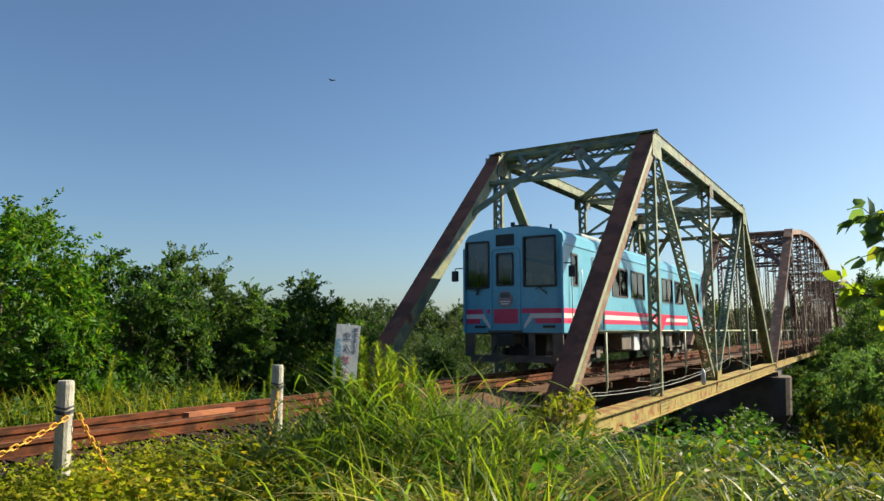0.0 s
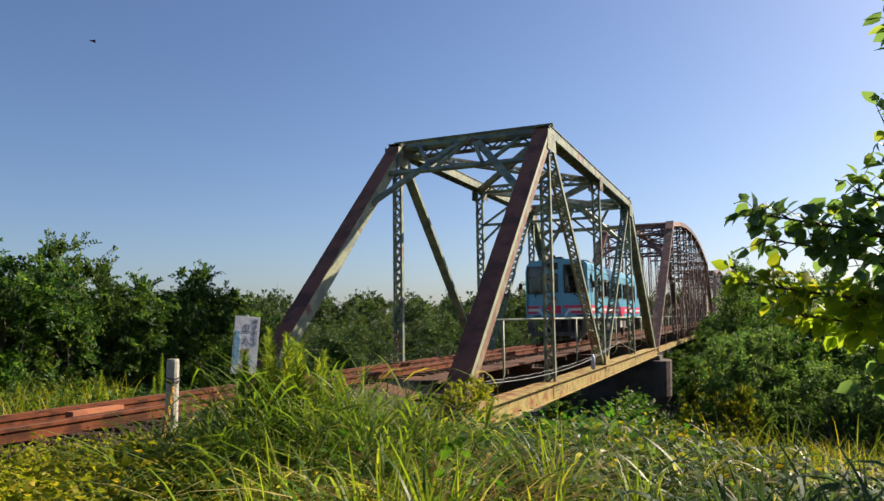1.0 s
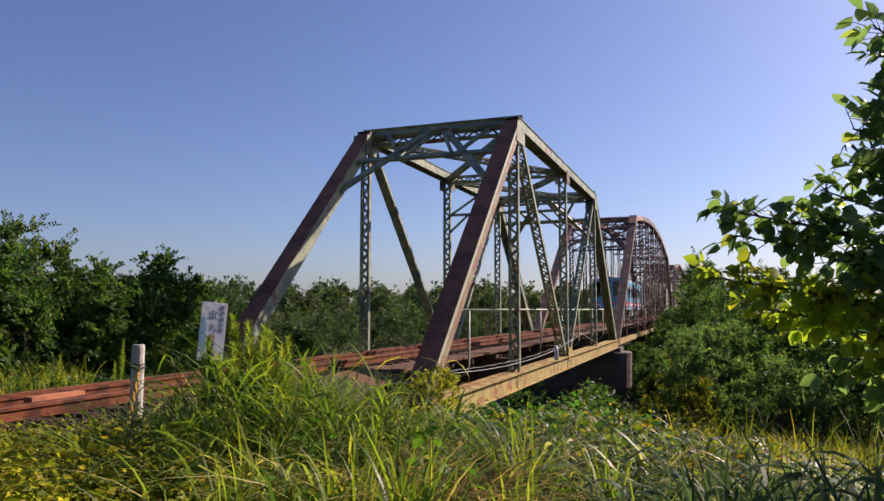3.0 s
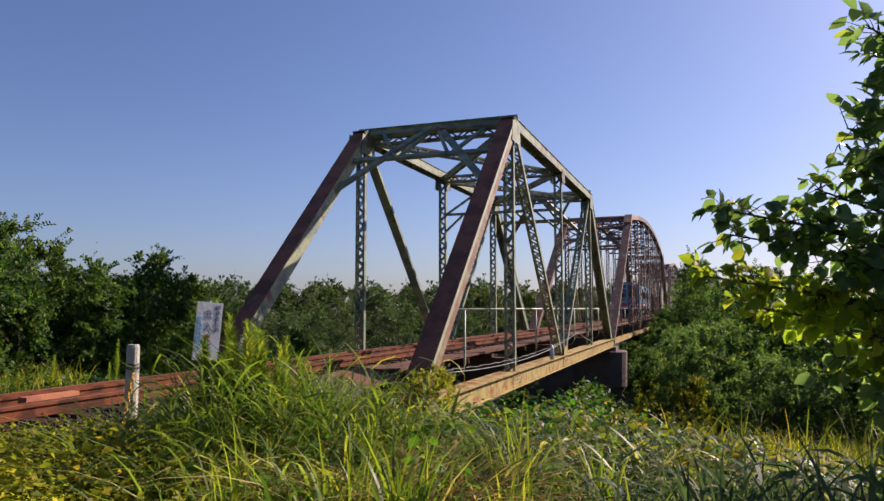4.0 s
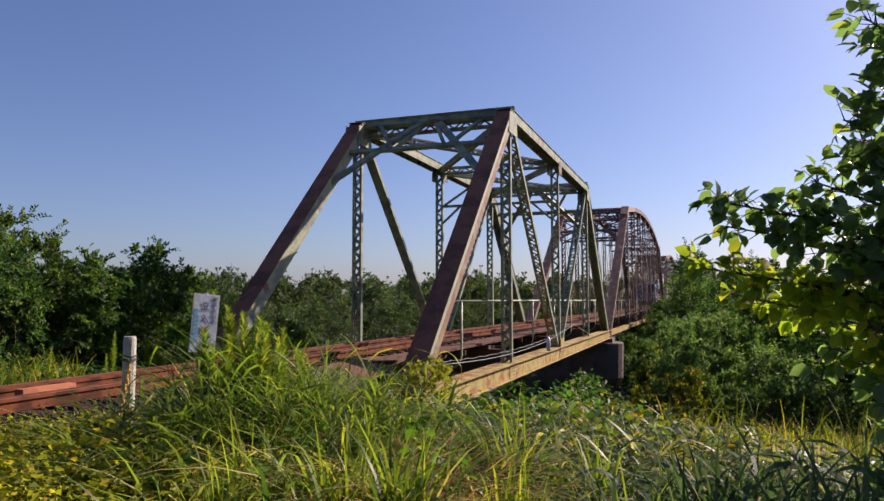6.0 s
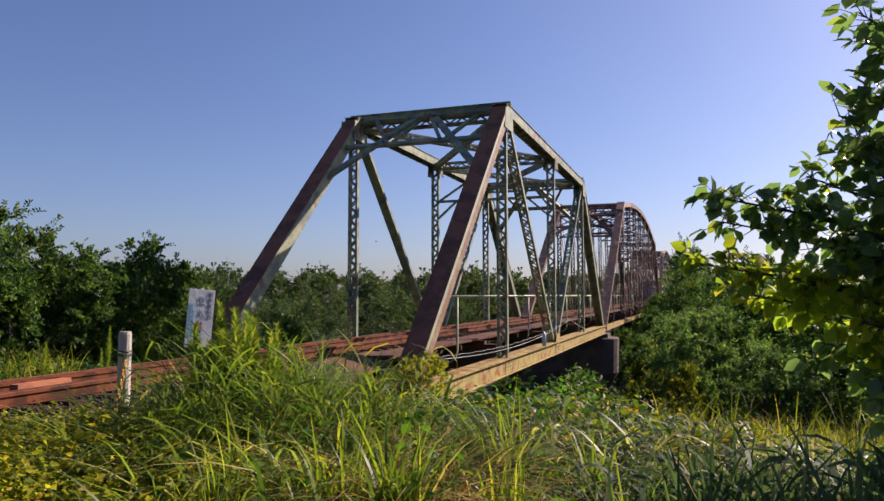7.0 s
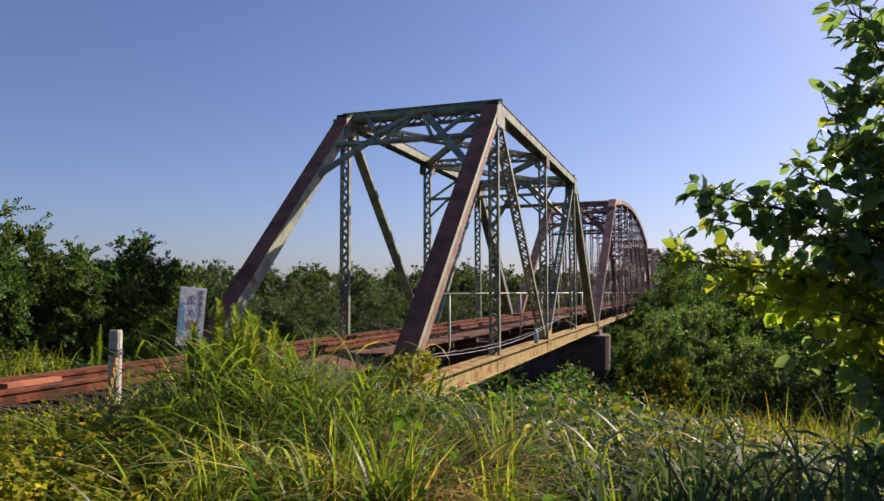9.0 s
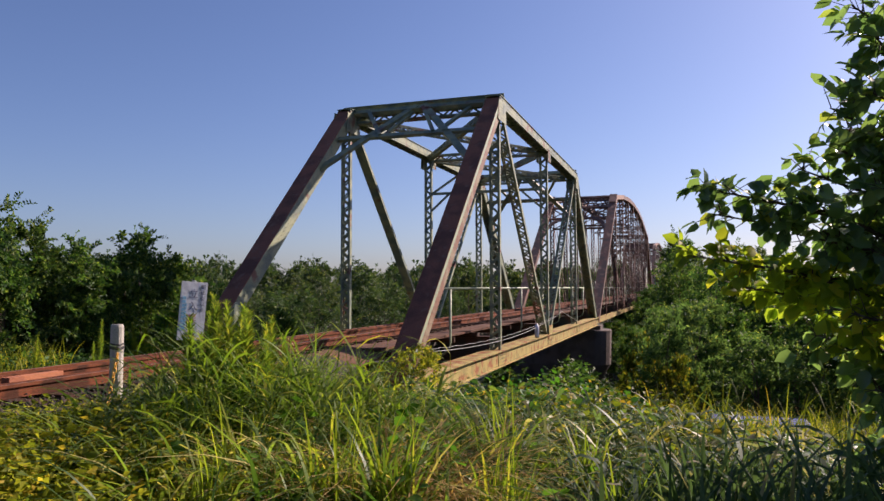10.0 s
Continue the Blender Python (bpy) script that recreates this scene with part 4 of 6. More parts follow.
        for u in (-1.05, 0.85):
            part("tail_lamp", Shape().box(min(sg * u, sg * (u + 0.32)), max(sg * u, sg * (u + 0.32)), y - 0.012, y + 0.012, 1.14, 1.20), BLACK, wall, "dark oblong tail lamp")
        for m in (-1, 1):
            arm = part("mirror_arm", Shape().tube([(m * 1.36, y + sg * 0.12, 2.72), (m * 1.62, y - sg * 0.02, 2.70), (m * 1.64, y - sg * 0.02, 2.62)], 0.015, 6), BLACK, wall)
            part("mirror", Shape().box(m * 1.64 - 0.08, m * 1.64 + 0.08, y - 0.06, y + 0.05, 2.36, 2.64), BLACK, arm, bevel=0.02)
        # pilot and coupler below the floor
        s = Shape()
        for m in (-1, 1):
            s.box(m * 1.22 - 0.14, m * 1.22 + 0.14, y + sg * 0.05 - 0.02, y + sg * 0.05 + 0.02, 0.42, 1.02)
            s.box(m * 0.52 - 0.08, m * 0.52 + 0.08, y + sg * 0.05 - 0.02, y + sg * 0.05 + 0.02, 0.42, 1.02)
        s.box(-1.2, 1.2, y + sg * 0.05 - 0.02, y + sg * 0.05 + 0.02, 0.28, 0.46)
        part("pilot", s, UNDER, tr, "grey-brown pilot frame under the cab", bevel=0.01)
        part("coupler", Shape().box(-0.14, 0.14, min(y - sg * 0.28, y + sg * 0.3), max(y - sg * 0.28, y + sg * 0.3), 0.75, 1.0).box(-0.22, 0.22, y - sg * 0.32 - 0.06, y - sg * 0.32 + 0.06, 0.70, 1.0), BLACK, tr, bevel=0.02)
        part("hoses", Shape().tube([(0.35, y, 0.95), (0.36, y - sg * 0.12, 0.7), (0.5, y - sg * 0.05, 0.55)], 0.025, 6).tube([(-0.35, y, 0.95), (-0.36, y - sg * 0.12, 0.72), (-0.48, y - sg * 0.05, 0.55)], 0.025, 6), BLACK, tr)
    s = Shape()
    inner = [(x * 0.965, z - 0.05) for x, z in ROOF_FULL]
    ring0 = [(x, 0.08, z) for x, z in ROOF_FULL] + [(x, 0.08, z) for x, z in reversed(inner)]
    ring1 = [(x, TRAIN_LEN - 0.08, z) for x, z in ROOF_FULL] + [(x, TRAIN_LEN - 0.08, z) for x, z in reversed(inner)]
    s.prism(ring0, ring1, caps=False)
    part("roof", s, BLUE, tr)
    s = Shape()
    s.prism([(x, 0.3, z + 0.004) for x, z in ROOF_FULL if abs(x) < 1.0] + [(0.7, 0.3, 3.63), (-0.7, 0.3, 3.63)][::1], [(x, TRAIN_LEN - 0.3, z + 0.004) for x, z in ROOF_FULL if abs(x) < 1.0] + [(0.7, TRAIN_LEN - 0.3, 3.63), (-0.7, TRAIN_LEN - 0.3, 3.63)])
    part("roof_panel", s, ROOF_GREY, tr)
    for y in (3.2, 9.6):
        part("cooling_unit", Shape().box(-0.7, 0.7, y, y + 2.1, 3.62, 3.86), ROOF_GREY, tr, bevel=0.05)
    part("horn", Shape().box(-0.22, 0.16, 0.5, 0.9, 3.68, 3.82).tube([(-0.2, 0.55, 3.8), (-0.2, 0.55, 3.90)], 0.06, 8), BLACK, tr, bevel=0.01)
    part("aerial", Shape().tube([(0.85, 0.6, 3.6), (0.85, 0.6, 3.78)], 0.03, 6), BLACK, tr)
    part("floor_pan", Shape().box(-1.34, 1.34, 0.08, TRAIN_LEN - 0.08, 0.98, 1.08), UNDER, tr)
    part("ceiling_lining", Shape().box(-1.2, 1.2, 0.3, TRAIN_LEN - 0.3, 3.30, 3.33), INSIDE, tr)
    for k in (-1, 1):
        part("bench_seat", Shape().box(min(k * 0.8, k * 1.3), max(k * 0.8, k * 1.3), 3.2, 12.3, 1.3, 1.52).box(min(k * 1.2, k * 1.3), max(k * 1.2, k * 1.3), 3.2, 12.3, 1.52, 2.0), material("maroon seat cloth", (0.16, 0.04, 0.05), (0.12, 0.03, 0.04), 6, 0.9), tr)
    part("driver_desk", Shape().box(0.35, 1.25, 0.12, 0.5, 1.08, 2.15), ROOF_GREY, tr)
    # black box added to block the view through and darken the underfloor
    part("underfloor_backing", Shape().box(-0.55, 0.55, 0.9, TRAIN_LEN - 0.9, 0.36, 0.975), BLACK, tr, "black backing box added to keep the underfloor dark", bevel=0.04)
    # underfloor gear
    for yc in (2.7, 12.8):
        s = Shape()
        for x in (-0.86, 0.86):
            s.box(x - 0.05, x + 0.05, yc - 1.45, yc + 1.45, 0.42, 0.6)
            for d in (-0.95, 0.95):
                s.box(x - 0.09, x + 0.09, yc + d - 0.16, yc + d + 0.16, 0.3, 0.56)
            s.tube([(x, yc, 0.5), (x, yc, 0.92)], 0.22, 12)
        s.box(-0.9, 0.9, yc - 0.2, yc + 0.2, 0.5, 0.8)
        part("bogie_frame", s, UNDER, tr)
    for y, w, z0, m in ((4.9, 0.9, 0.5, UNDER), (6.1, 0.6, 0.45, SIGN_WHITE), (7.0, 1.5, 0.42, UNDER), (8.9, 0.7, 0.5, INSIDE), (9.9, 0.9, 0.46, UNDER)):
        for k in (-1, 1):
            part("equipment_box", Shape().box(min(k * 0.7, k * 1.25), max(k * 0.7, k * 1.25), y, y + w, z0, 0.97), m, tr, bevel=0.015)
    sets = [wheelset(tr, y) for y in (1.75, 3.65, 11.85, 13.75)]
    return tr, sets


train, wheelsets = build_train()


# ---- lineside things ----
def fence_post(x, y, h, lean, mat=POST_CONCRETE):
    o = thing("fence_post", "pale weathered concrete fence post bound with wire", "post", x, y, float(ground_z(x, y)) - 0.1, "fence posts")
    s = Shape().tube([(0, 0, 0), (0, 0, h - 0.03), (0, 0, h)], [0.066, 0.063, 0.055], 14)
    part("shaft", s, mat, o, smooth=False)
    b = Shape()
    for dz in (0.20, 0.23, 0.245):
        pts = [(0.068 * math.cos(g * math.pi / 6), 0.068 * math.sin(g * math.pi / 6), h - dz + 0.006 * math.sin(g)) for g in range(13)]
        b.tube(pts, 0.007, 5)
    part("wire_binding", b, BLACK, o, "dark wire binding")
    if lean:
        o.matrix_world = o.matrix_world @ pose(0, 0, 0, lean, lean * 0.4, 0)
    return o


fence_post(2.53, -9.44, 1.24, 0.5)
fence_post(2.30, -6.95, 1.22, -0.6)


def chain(points, label):
    ch = thing("chain", label, "chain")
    link = Shape()
    pts = []
    for k in range(13):
        g = 2 * math.pi * k / 12
        pts.append((0.016 * math.cos(g), 0, 0.016 * math.sin(g) + (0.016 if math.sin(g) > 0 else -0.016)))
    link.tube(pts, 0.0065, 5, caps=False)
    me = link.mesh("chain_link", CHAIN_Y, 0, True)
    path = [Vector(p) for p in points]
    lens = [(b - a).length for a, b in zip(path, path[1:])]
    d, i = 0.0, 0
    while d < sum(lens):
        t, k = d, 0
        while k < len(lens) - 1 and t > lens[k]:
            t -= lens[k]
            k += 1
        p = path[k].lerp(path[k + 1], min(1, t / lens[k]))
        q = (path[k + 1] - path[k]).to_track_quat("Z", "X").to_matrix().to_4x4()
        o = part("chain_link", me, None, ch)
        o.matrix_basis = Matrix.Translation(p) @ q @ pose(0, 0, 0, 0, 0, 90 * (i % 2))
        d += 0.05
        i += 1


def hang(a, b, sag, n=14):
    a, b = Vector(a), Vector(b)
    return [a.lerp(b, i / n) - Vector((0, 0, 4 * sag * (i / n) * (1 - i / n))) for i in range(n + 1)]


chain(hang((2.61, -9.49, 0.42), (2.66, -11.83, 0.40), 0.30), "yellow plastic chain hung between posts")
chain(hang((2.61, -9.37, 0.42), (2.85, -8.93, -0.42), 0.05), "yellow plastic chain dropping into the weeds")
chain(hang((2.38, -7.02, 0.40), (2.52, -7.4, -0.40), 0.04), "yellow plastic chain dropping beside a post")


def warning_sign():
    o = thing("warning_sign", "white upright no-entry notice board on a post", "sign", 2.15, -5.72, -0.6)
    o.matrix_world = pose(2.12, -5.72, -0.6, 0, 4.5, 60)
    part("sign_post", Shape().tube([(0, 0.03, 0), (0, 0.03, 1.78)], 0.025, 8), SILVER, o)
    b = part("board", Shape().box(-0.16, 0.16, -0.006, 0.006, 1.06, 1.76), SIGN_WHITE, o, bevel=0.002)
    txt = "\u7acb\u5165\u7981\u6b62"
    for i, ch in enumerate(txt):
        cu = bpy.data.curves.new("letter", "FONT")
        cu.body, cu.size, cu.align_x, cu.align_y, cu.extrude = ch, 0.115, "CENTER", "CENTER", 0.0008
        t = new("letter", cu)
        t.data.materials.append(SIGN_INK if i < 2 else SIGN_RED)
        t.parent = b
        t.matrix_basis = pose(-0.005, -0.009, 1.61 - 0.15 * i, 90, 0, 0)
    for i, ch in enumerate("\u95a2\u4fc2\u8005\u4ee5\u5916"):
        cu = bpy.data.curves.new("letter", "FONT")
        cu.body, cu.size, cu.align_x, cu.align_y, cu.extrude = ch, 0.062, "CENTER", "CENTER", 0.0008
        t = new("letter", cu)
        t.data.materials.append(SIGN_INK)
        t.parent = b
        t.matrix_basis = pose(0.105, -0.009, 1.70 - 0.068 * i, 90, 0, 0)
    for x, z0, z1, m, w in ((-0.115, 1.2, 1.58, SIGN_BLUE, 0.022), (-0.09, 1.2, 1.5, SIGN_BLUE, 0.012)):
        s = Shape()
        z = z1
        while z > z0:
            s.box(x - w, x + w, -0.0085, -0.0065, z - 0.034, z)
            z -= 0.046
        part("print_bar", s, m, b)


warning_sign()


# ---- plants ----
def unit(v):
    return v / np.maximum(np.linalg.norm(v, axis=-1, keepdims=True), 1e-9)


def diamond_leaves(c, axis, normal, length, width):
    """Folded leaves of two faces; returns corners and faces."""
    axis, normal = unit(axis), unit(normal)
    s = unit(np.cross(axis, normal))
    nn = np.cross(s, axis)
    L, Wd = length[:, None], width[:, None]
    b, t = c, c + axis * L - nn * L * 0.15
    l, r = c + axis * L * 0.45 + s * Wd * 0.5 + nn * Wd * 0.15, c + axis * L * 0.45 - s * Wd * 0.5 + nn * Wd * 0.15
    v = np.stack([b, l, t, r], 1).reshape(-1, 3)
    k = np.arange(len(c))[:, None] * 4
    return v, np.concatenate([k + np.array([[0, 1, 2]]), k + np.array([[0, 2, 3]])], 1).reshape(-1, 3)


def broad_leaves(c, axis, normal, length, width):
    """Rounder leaves with a midrib fold, eight triangles each."""
    axis, normal = unit(axis), unit(normal)
    s = unit(np.cross(axis, normal))
    nn = np.cross(s, axis)
    L, Wd = length[:, None], width[:, None]

    def at(a, w, h):
        return c + axis * L * a + s * Wd * w + nn * (Wd * h - L * 0.22 * a * a)
    v = np.stack([at(0, 0, 0), at(0.28, 0.46, 0.14), at(0.28, 0, 0), at(0.28, -0.46, 0.14), at(0.68, 0.40, 0.12), at(0.68, 0, 0), at(0.68, -0.40, 0.12), at(1, 0, 0)], 1)
    tri = np.array([(0, 1, 2), (0, 2, 3), (1, 4, 5), (1, 5, 2), (2, 5, 6), (2, 6, 3), (4, 7, 5), (5, 7, 6)])
    f = np.arange(len(c))[:, None, None] * 8 + tri[None]
    return v.reshape(-1, 3), f.reshape(-1, 3)


def blades(base, height, width, bend, droop, rs, seg=5):
    """Ribbons that rise from base and arch over."""
    n = len(base)
    g = rs.uniform(0, 2 * np.pi, n)
    d = np.stack([np.cos(g), np.sin(g), np.zeros(n)], -1)
    side = np.stack([-np.sin(g), np.cos(g), np.zeros(n)], -1)
    tw = rs.uniform(-0.9, 0.9, n)[:, None]
    side = side * np.cos(tw) + d * np.sin(tw)
    t = np.linspace(0, 1, seg + 1)
    v = np.zeros((n, seg + 1, 2, 3))
    for i, u in enumerate(t):
        c = base + d * (height * bend * u ** 2)[:, None]
        c[:, 2] += height * (u - droop * u ** 3.2)
        w = width * (1 - u) ** 0.6 * (0.55 + 0.9 * u if u < 0.5 else 1.0) * 0.5 + 0.0008
        v[:, i, 0], v[:, i, 1] = c - side * w[:, None], c + side * w[:, None]
    k = np.arange(n)[:, None] * (seg + 1) * 2
    f = np.concatenate([k + np.array([[2 * i, 2 * i + 1, 2 * i + 3, 2 * i + 2]]) for i in range(seg)], 1).reshape(-1, 4)
    return v.reshape(-1, 3), f


def patch_points(n, cx, cy, rx, ry, rs, turn=0.0):
    r, g = np.sqrt(rs.uniform(0, 1, n)), rs.uniform(0, 2 * np.pi, n)
    x, y = rx * r * np.cos(g), ry * r * np.sin(g)
    c, s = math.cos(radians(turn)), math.sin(radians(turn))
    X, Y = cx + c * x - s * y, cy + s * x + c * y
    return np.stack([X, Y, ground_z(X, Y)], -1), r


def grass_patch(name, label, n, cx, cy, rx, ry, h, w, mat, seed, turn=0.0, bend=(0.15, 0.7), droop=(0.05, 0.5), edge=0.5, clump=0.0, seg=5):
    rs = np.random.RandomState(seed)
    b, r = patch_points(n, cx, cy, rx, ry, rs, turn)
    if clump:
        k = max(6, n // 45)
        cc, _ = patch_points(k, cx, cy, rx, ry, rs, turn)
        pick = rs.randint(0, k, n)
        near = cc[pick] + rs.normal(0, 0.09, (n, 3))
        use = rs.uniform(0, 1, n) < clump
        b[use] = near[use]
        b[:, 2] = ground_z(b[:, 0], b[:, 1])
    keep = (b[:, 0] > 2.35) | (b[:, 0] < -2.2)
    keep &= np.hypot(b[:, 0] - EYE[0], b[:, 1] - EYE[1]) > 2.3
    b, r = b[keep], r[keep]
    m = len(b)
    hh = rs.uniform(h[0], h[1], m) * (1 - edge * r ** 2)
    v, f = blades(b, hh, rs.uniform(w[0], w[1], m), rs.uniform(bend[0], bend[1], m), rs.uniform(droop[0], droop[1], m), rs, seg)
    return tagged(new(name, fast_mesh(name, v, f, mat)), label, "grass", kind="stuff")


def cane_patch(name, label, n, cx, cy, rx, ry, h, leaf, width, mat, seed, turn=0.0, leaves=9, edge=0.3):
    """Stems that carry long narrow leaves, each arching outwards and hanging at its tip."""
    rs = np.random.RandomState(seed)
    b, r = patch_points(n, cx, cy, rx, ry, rs, turn)
    keep = (np.hypot(b[:, 0] - EYE[0], b[:, 1] - EYE[1]) > 2.6) & (b[:, 0] > 2.5)
    b, r = b[keep], r[keep]
    m = len(b)
    hh = rs.uniform(h[0], h[1], m) * (1 - edge * r ** 2)
    lean = rs.normal(0, 0.12, (m, 2))
    u = np.sort(rs.uniform(0.25, 1, (m, leaves)), 1)
    foot = b[:, None] + np.stack([lean[:, :1] * hh[:, None] * u ** 2, lean[:, 1:] * hh[:, None] * u ** 2, hh[:, None] * u], -1)
    g = rs.uniform(0, 2 * np.pi, (m, leaves))
    d = np.stack([np.cos(g), np.sin(g), 0 * g], -1).reshape(-1, 3)
    side = np.stack([-np.sin(g), np.cos(g), 0 * g], -1).reshape(-1, 3)
    foot = foot.reshape(-1, 3)
    k = len(foot)
    L, W = rs.uniform(leaf[0], leaf[1], k), rs.uniform(width[0], width[1], k)
    rise, hang_ = rs.uniform(0.3, 1.1, k), rs.uniform(0.3, 1.3, k)
    tilt = rs.normal(0, 0.35, k)
    prof = ((0.0, 0.35), (0.25, 1.0), (0.55, 0.9), (0.8, 0.55), (1.0, 0.06))
    v = np.zeros((k, len(prof), 2, 3))
    for i, (t, w) in enumerate(prof):
        c = foot + d * (L * t * 0.85)[:, None]
        c[:, 2] += L * (rise * t - hang_ * t * t)
        e = side * (W * w * 0.5)[:, None]
        e[:, 2] += W * w * 0.5 * tilt
        v[:, i, 0], v[:, i, 1] = c - e, c + e
    q = np.arange(k)[:, None] * len(prof) * 2
    f = np.concatenate([q + np.array([[2 * i, 2 * i + 1, 2 * i + 3, 2 * i + 2]]) for i in range(len(prof) - 1)], 1).reshape(-1, 4)
    # stems as slim three-sided prisms
    sv = np.zeros((m, 2, 3, 3))
    for j in range(3):
        off = np.array([math.cos(2.1 * j), math.sin(2.1 * j), 0]) * 0.004
        sv[:, 0, j] = b + off
        sv[:, 1, j] = b + off * 0.5 + np.stack([lean[:, 0] * hh, lean[:, 1] * hh, hh], -1)
    sq = len(v.reshape(-1, 3)) + np.arange(m)[:, None] * 6
    sf = np.concatenate([sq + np.array([[j, (j + 1) % 3, 3 + (j + 1) % 3, 3 + j]]) for j in range(3)], 1).reshape(-1, 4)
    v = np.concatenate([v.reshape(-1, 3), sv.reshape(-1, 3)])
    return tagged(new(name, fast_mesh(name, v, np.concatenate([f, sf]), mat)), label, "grass", kind="stuff")


def leafy_patch(name, label, n, cx, cy, rx, ry, h, leaf, mat, seed, turn=0.0, broad=False, leaves=12, spread=0.14):
    """Low plants, each a short upright stem ringed with leaves."""
    rs = np.random.RandomState(seed)
    b, r = patch_points(n, cx, cy, rx, ry, rs, turn)
    keep = (b[:, 0] > 2.0) | (b[:, 0] < -2.2)
    b, r = b[keep], r[keep]
    hh = rs.uniform(h[0], h[1], len(b)) * (1 - 0.4 * r ** 2)
    u = rs.uniform(0.25, 1, (len(b), leaves))
    g = rs.uniform(0, 2 * np.pi, (len(b), leaves))
    out = np.stack([np.cos(g), np.sin(g), rs.uniform(-0.3, 0.7, g.shape)], -1)
    c = b[:, None] + np.stack([0 * u, 0 * u, u * hh[:, None]], -1) + out * rs.uniform(0.2, 1, g.shape)[..., None] * spread
    c, out = c.reshape(-1, 3), out.reshape(-1, 3)
    nrm = np.array([0, 0, 0.7]) + rs.normal(0, 0.8, c.shape)
    L = rs.uniform(leaf[0], leaf[1], len(c))
    v, f = (broad_leaves if broad else diamond_leaves)(c, out, nrm, L, L * rs.uniform(0.45, 0.8, len(c)))
    return tagged(new(name, fast_mesh(name, v, f, mat)), label, "weeds", kind="stuff")


def limb_shape(rs, height, trunk_r, targets):
    """A tapered trunk with a bent limb to each target."""
    s = Shape()
    pts = [Vector((0, 0, -0.4))]
    for i in range(1, 7):
        pts.append(Vector((rs.normal(0, 0.05) * height * 0.3, rs.normal(0, 0.05) * height * 0.3, height * 0.8 * i / 6)))
    s.tube(pts, [trunk_r * (1 - 0.13 * i) for i in range(7)], 8)
    for q in targets:
        q = Vector(q)
        i = min(5, max(1, int(6 * (q.z / height - 0.2))))
        p = pts[i]
        m = p.lerp(q, 0.5) + Vector((rs.normal(0, 0.04) * height, rs.normal(0, 0.04) * height, -0.04 * height))
        s.tube([p, m, q], [trunk_r * 0.45, trunk_r * 0.28, trunk_r * 0.08], 5)
    return s


def make_tree(name, label, seed, height, radius, clumps, twigs, leaflets, leaf, mat, low=0.1, group="", pointed=0.0, lobes=12, clump_r=0.2, lobe_r=(0.24, 0.42), sprays=0.12, slim=(0.4, 0.6)):
    """A crown of separate lobes at the ends of the limbs, with dark gaps between and loose sprays over them."""
    rs = np.random.RandomState(seed)
    o = thing(name, label, "tree" if "tree" in name else "bush", group=group)
    centres = []
    while len(centres) < lobes:
        h = ((len(centres) + 0.5) / lobes) ** 0.85
        g = 2.4 * len(centres) + rs.uniform(-0.5, 0.5)
        w = (1 - pointed * h) * math.sqrt(max(0.05, 1 - (1.7 * (h - 0.42)) ** 2)) * rs.uniform(0.55, 0.85)
        centres.append((radius * w * math.cos(g), radius * w * math.sin(g), height * (low + (0.88 - low) * h)))
    part("trunk", limb_shape(rs, height, 0.021 * height ** 0.9, centres), BARK, o)
    centres = np.array(centres)
    lr = radius * rs.uniform(lobe_r[0], lobe_r[1], lobes) * (1 - 0.35 * pointed * centres[:, 2] / height)
    pick = np.arange(clumps) % lobes
    out = centres[pick] - np.array([0, 0, height * 0.4])
    d0 = unit(rs.normal(0, 1, (clumps, 3)) + unit(out) * 0.7 + np.array([0, 0, 0.35]))
    c = centres[pick] + d0 * (lr[pick] * rs.uniform(0.55, 1.08, clumps))[:, None]
    inner = rs.uniform(0, 1, clumps) < 0.14
    c[inner] = rs.uniform(-0.4, 0.4, (int(inner.sum()), 3)) * np.array([radius, radius, height]) + np.array([0, 0, height * 0.45])
    n = clumps * twigs
    start = np.repeat(c, twigs, 0) + rs.normal(0, radius * 0.05, (n, 3))
    d = unit(np.repeat(d0, twigs, 0) * 0.8 + rs.normal(0, 0.65, (n, 3)) + np.array([0, 0, 0.25]))
    ln = radius * clump_r * rs.uniform(0.6, 1.4, n)
    spray = (rs.uniform(0, 1, n) < sprays) & (start[:, 2] > height * 0.5)
    ln[spray] *= 1.9
    d[spray] = unit(d[spray] + np.array([0, 0, 0.7]))
    t = np.linspace(0.1, 1, leaflets)
    pos = start[:, None] + d[:, None] * (ln[:, None] * t)[..., None]
    pos[..., 2] -= (ln[:, None] * t ** 2) * 0.35
    sd = unit(np.cross(d, rs.normal(0, 1, (n, 3))))
    sign = np.where(np.arange(leaflets) % 2, 1, -1)[None, :, None]
    ax = d[:, None] * 0.6 + sd[:, None] * sign + rs.normal(0, 0.3, pos.shape)
    nr = np.cross(d, sd)[:, None] + rs.normal(0, 0.4, pos.shape) + np.array([0, 0, 0.5])
    pos, ax, nr = pos.reshape(-1, 3), ax.reshape(-1, 3), nr.reshape(-1, 3)
    pos[:, 2] = np.maximum(pos[:, 2], 0.02)
    L = rs.uniform(leaf * 0.7, leaf * 1.3, len(pos))
    v, f = diamond_leaves(pos, ax, nr, L, L * rs.uniform(slim[0], slim[1], len(pos)))
    part("crown", fast_mesh("crown", v, f, mat), mat, o)
    return o


